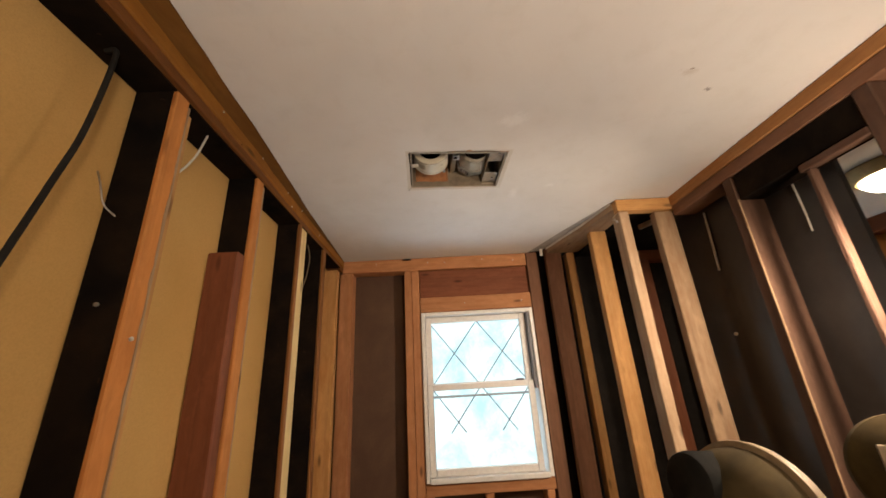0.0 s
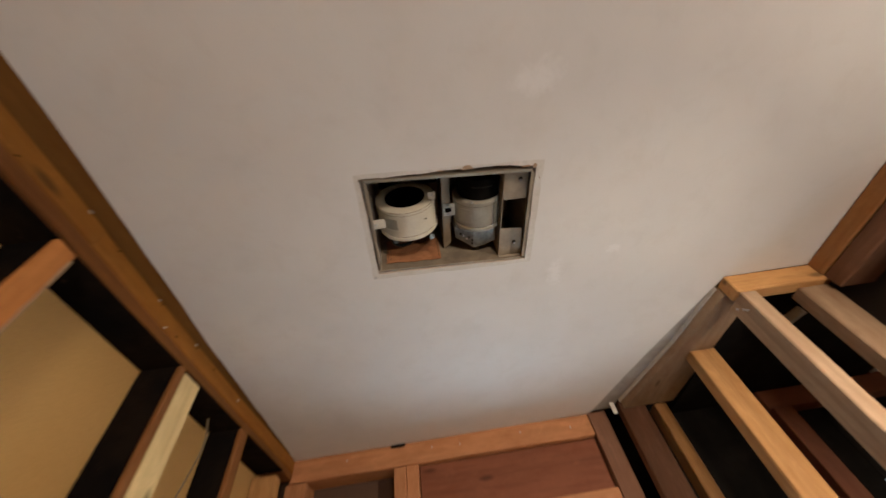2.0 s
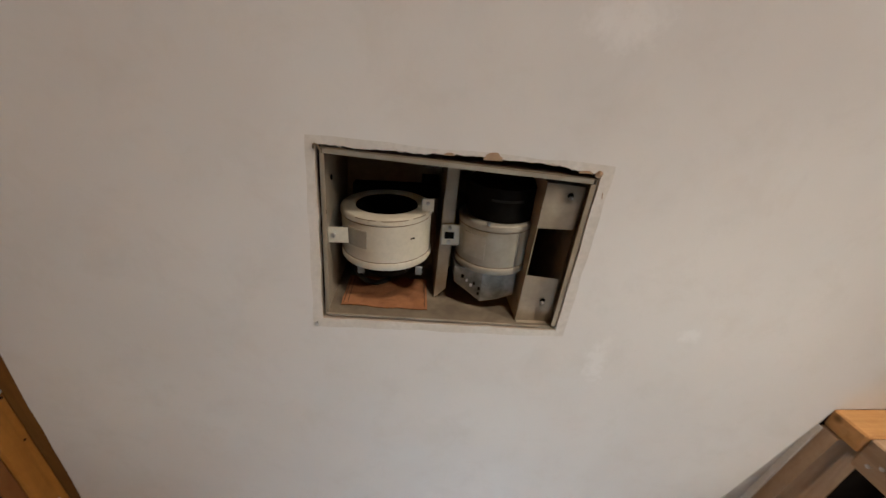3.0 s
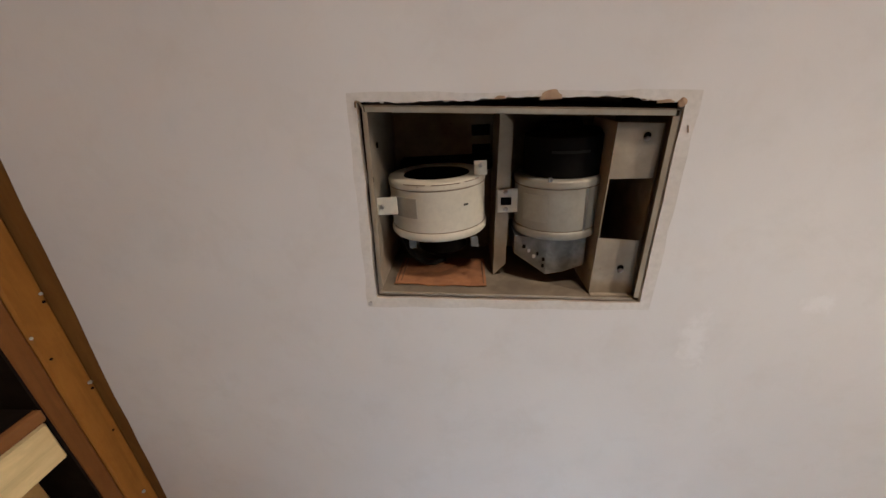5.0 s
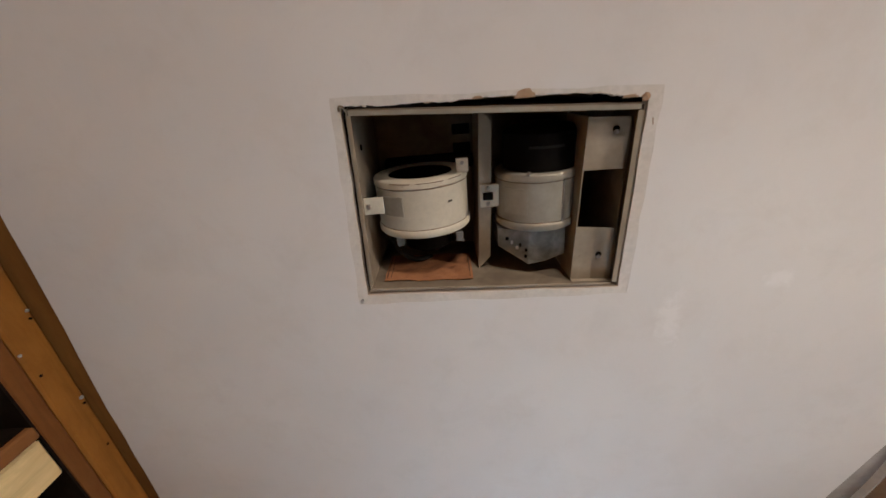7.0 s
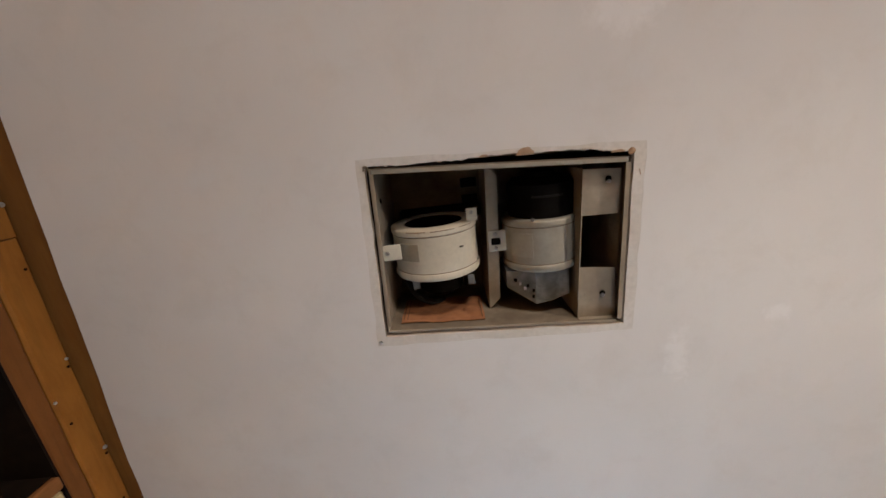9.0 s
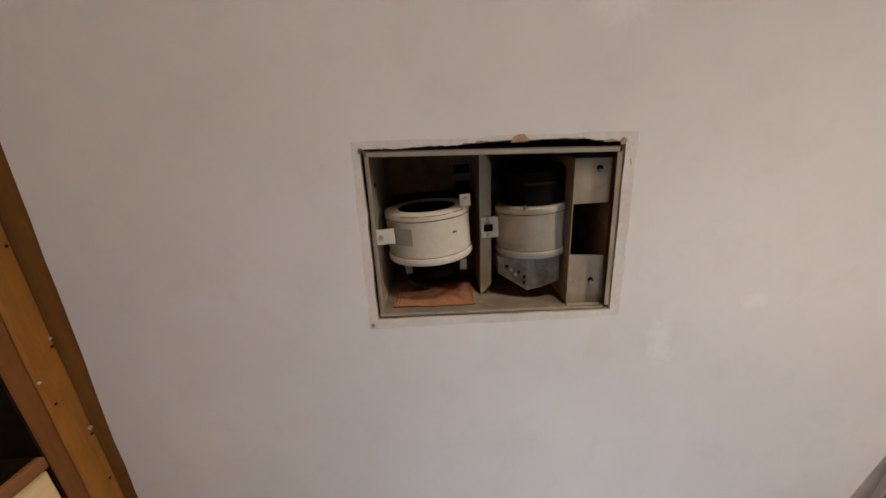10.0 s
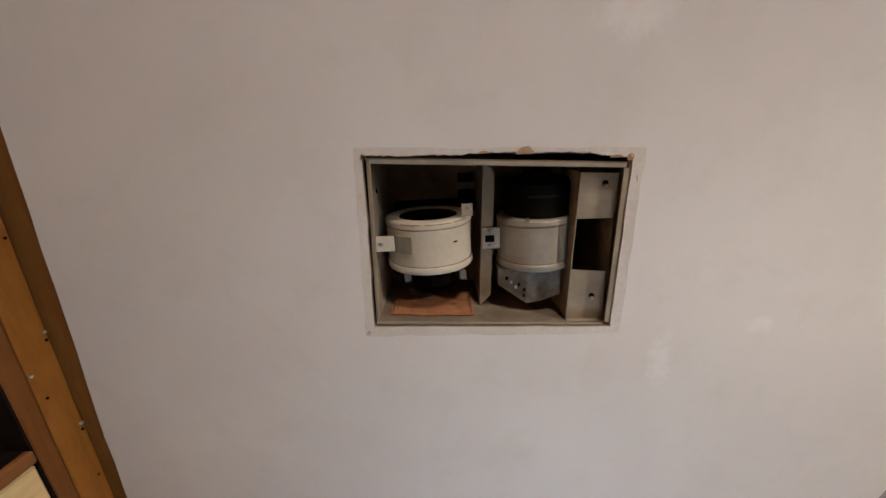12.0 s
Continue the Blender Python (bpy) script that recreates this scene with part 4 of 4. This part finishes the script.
# ---- cables on the left wall ----
cable = thing("cable", (-0.44, 0.8, 1.6), "black power cable hanging down over tan drywall", "cable")
part("sheath", tube(bmesh.new(), curve_points([(-0.440, 0.845, 2.371), (-0.412, 0.838, 2.350), (-0.405, 0.822, 2.180), (-0.405, 0.802, 2.070), (-0.405, 0.782, 1.970), (-0.405, 0.765, 1.885), (-0.405, 0.757, 1.800), (-0.405, 0.758, 1.680), (-0.410, 0.760, 1.209), (-0.430, 0.765, 0.6), (-0.43, 0.78, 0.004)], 8), 0.0045, 10), black_rubber, cable, "", True)
wire = thing("wire", (-0.43, 1.06, 2.3), "short white wire stub hanging from the top plate", "wire", "loose wires")
part("core", tube(bmesh.new(), curve_points([(-0.410, 1.100, 2.374), (-0.406, 1.092, 2.360), (-0.410, 1.074, 2.295), (-0.422, 1.050, 2.240), (-0.440, 1.015, 2.200)]), 0.0026, 8), white_wire, wire, "", True)
wire = thing("wire", (-0.40, 1.86, 2.3), "short dull wire stub hanging between dark studs", "wire", "loose wires")
part("core", tube(bmesh.new(), curve_points([(-0.42, 1.86, 2.36), (-0.41, 1.865, 2.30), (-0.415, 1.855, 2.22), (-0.43, 1.85, 2.15)]), 0.0022, 8), rim_tan, wire, "", True)
wire = thing("wire", (-0.43, 0.90, 2.1), "thin bent wire sticking out beside a stud", "wire", "loose wires")
part("core", tube(bmesh.new(), curve_points([(-0.462, 0.915, 2.16), (-0.444, 0.908, 2.13), (-0.432, 0.913, 2.09), (-0.424, 0.932, 2.075)]), 0.0014, 6), steel, wire, "", True)
nail((-0.425, 0.944, 1.917), wall_left, (0.3, -1, 0), 0.004)
nail((XL + 0.002, 0.965, 1.86), wall_left, (1, -0.4, 0), 0.004)

wire = thing("wire", (1.225, 1.50, 2.2), "thin pale line running down a black backing board", "wire", "loose wires")
part("core", tube(bmesh.new(), curve_points([(1.234, 1.652, 2.336), (1.232, 1.656, 2.22), (1.234, 1.666, 2.100)]), 0.004, 8), white_wire, wire, "", True)

wire = thing("wire", (1.232, 1.29, 2.2), "thin pale line running down a black backing board", "wire", "loose wires")
part("core", tube(bmesh.new(), curve_points([(1.234, 1.294, 2.262), (1.232, 1.290, 2.19), (1.234, 1.293, 2.110)]), 0.0026, 8), white_wire, wire, "", True)

# ---- twin work light on its stand ----
work_light = thing("work_light", (0.80, 1.05, 0), "dusty olive twin-head work light with finned housings on a tripod", "work light")
SN = Vector((-0.958, -0.271, 0.096)).normalized()
SG = Vector((0.702, 1.018, 1.527))
SM = Matrix.Translation(SG) @ SN.to_track_quat("Z", "Y").to_matrix().to_4x4()


def placed(bm, m):
    bm.transform(m)
    return bm


bm, _ = lathe(bmesh.new(), [(0.0003, 0.070), (0.040, 0.068), (0.072, 0.056), (0.094, 0.034), (0.105, 0.004), (0.108, -0.030), (0.0003, -0.032)], SM, 48)
head = part("lamp_housing", bm, lamp_paint, work_light, "dusty olive domed lamp housing", True)
bm, _ = lathe(bmesh.new(), [(0.1082, -0.034), (0.1165, -0.032), (0.1175, -0.024), (0.1165, -0.016), (0.1070, -0.014)], SM, 48)
part("front_rim", bm, rim_tan, head, "worn tan housing rim", True)
bm, _ = lathe(bmesh.new(), [(0.0003, 0.010), (0.034, 0.009), (0.043, 0.004), (0.046, -0.008), (0.046, -0.055)], Matrix.Translation((0.632, 1.022, 1.586)) @ SN.to_track_quat("Z", "Y").to_matrix().to_4x4(), 32)
part("knob", bm, lamp_black, head, "black tilt knob", True)
part("lower_body", placed(box((-0.088, -0.215, -0.028), (0.088, -0.045, 0.042), 0.012), SM), lamp_paint, head, "dusty olive lower housing")
for k in range(5):
    part("cooling_fin", placed(box((-0.060, -0.068 - 0.024 * k, 0.0425), (0.075, -0.056 - 0.024 * k, 0.060), 0.003), SM), rim_tan, head, "tan cooling fin")
S2 = Matrix.Translation((1.030, 1.02, 1.575)) @ Vector((-0.55, -0.80, 0.12)).to_track_quat("Z", "Y").to_matrix().to_4x4()
bm, _ = lathe(bmesh.new(), [(0.0003, -0.030), (0.090, -0.030), (0.094, -0.024), (0.094, 0.004), (0.080, 0.012), (0.0003, 0.016)], S2, 40)
head2 = part("lamp_housing", bm, lamp_paint, work_light, "dusty olive domed lamp housing", True)
P2 = Matrix.Translation((0.951, 0.936, 1.549)) @ Vector((-0.60, -0.78, 0.10)).to_track_quat("Z", "Y").to_matrix().to_4x4()
part("front_plate", placed(box((-0.055, -0.10, -0.0025), (0.055, 0.085, 0.0025), 0.001), P2), rim_tan, head2, "worn tan front plate")
for k in range(4):
    bm, _ = lathe(bmesh.new(), [(0.0042, 0.0026), (0.0042, 0.0042), (0.0003, 0.005)], P2 @ Matrix.Translation((-0.012 + 0.02 * (k % 2), 0.0 - 0.022 * (k // 2), 0)), 10)
    part("rivet", bm, lamp_black, head2, "dark rivet")
part("cross_bar", tube(bmesh.new(), [(0.70, 1.02, 1.33), (1.04, 1.04, 1.33)], 0.014, 12), dusty_steel, work_light, "steel cross bar", True)
for a, b in (((0.70, 1.02, 1.33), SG + Vector((0.03, 0.01, -0.16))), ((1.03, 1.04, 1.33), Vector((1.03, 1.03, 1.46)))):
    part("yoke", tube(bmesh.new(), [a, b], 0.010, 10), dusty_steel, work_light, "steel yoke", True)
part("pole", tube(bmesh.new(), [(0.87, 1.03, 1.325), (0.87, 1.03, 0.45)], 0.013, 12), dusty_steel, work_light, "steel pole", True)
for k in range(3):
    a = radians(30 + 120 * k)
    part("leg", tube(bmesh.new(), [(0.87, 1.03, 0.72), (0.87 + 0.24 * math.cos(a), 1.03 + 0.24 * math.sin(a), 0.009)], 0.009, 10), dusty_steel, work_light, "", True)

work_light.location.x -= 0.085

# ---- clamp lamp on the right wall's stud ----
clamp = thing("clamp_lamp", KEY, "lit metal clamp lamp fixed to a dark stud", "clamp lamp")
LM = Matrix.Translation(KEY) @ KEY_AIM.to_track_quat("Z", "Y").to_matrix().to_4x4()
bm, _ = lathe(bmesh.new(), [(0.018, -0.030), (0.021, -0.024), (0.029, 0.006), (0.0305, 0.005), (0.023, -0.026), (0.019, -0.032)], LM, 32)
part("reflector", bm, steel, clamp, "spun metal reflector", True)
bm, _ = lathe(bmesh.new(), [(0.0003, 0.030), (0.012, 0.026), (0.018, 0.014), (0.016, 0.0), (0.010, -0.012), (0.010, -0.028)], LM, 24)
part("bulb", bm, diffuser_glow, clamp, "glowing bulb", True)
bm, _ = lathe(bmesh.new(), [(0.0003, -0.075), (0.015, -0.073), (0.018, -0.030), (0.0003, -0.029)], LM, 20)
part("socket", bm, lamp_black, clamp, "black socket", True)
part("clamp", tube(bmesh.new(), [KEY - KEY_AIM * 0.05, KEY + Vector((0.037, 0.040, -0.02))], 0.006, 10), steel, clamp, "spring clamp", True)

# ---- next room's ceiling lamp ----
fixture = thing("ceiling_lamp", (1.92, 1.50, CEIL), "lit round ceiling lamp with a tan rim", "ceiling lamp")
down = Matrix.Translation((1.92, 1.51, CEIL - 0.001)) @ Matrix.Rotation(radians(180), 4, "X")
bm, _ = lathe(bmesh.new(), [(0.0003, 0.0), (0.160, 0.0), (0.165, 0.006), (0.150, 0.030), (0.128, 0.040), (0.120, 0.038)], down, 48)
part("rim", bm, cream_wood, fixture, "tan metal lamp rim", True)
bm, _ = lathe(bmesh.new(), [(0.1195, 0.030), (0.118, 0.050), (0.095, 0.072), (0.055, 0.086), (0.0003, 0.090)], down, 48)
part("bowl", bm, diffuser_glow, fixture, "glowing frosted glass bowl", True)
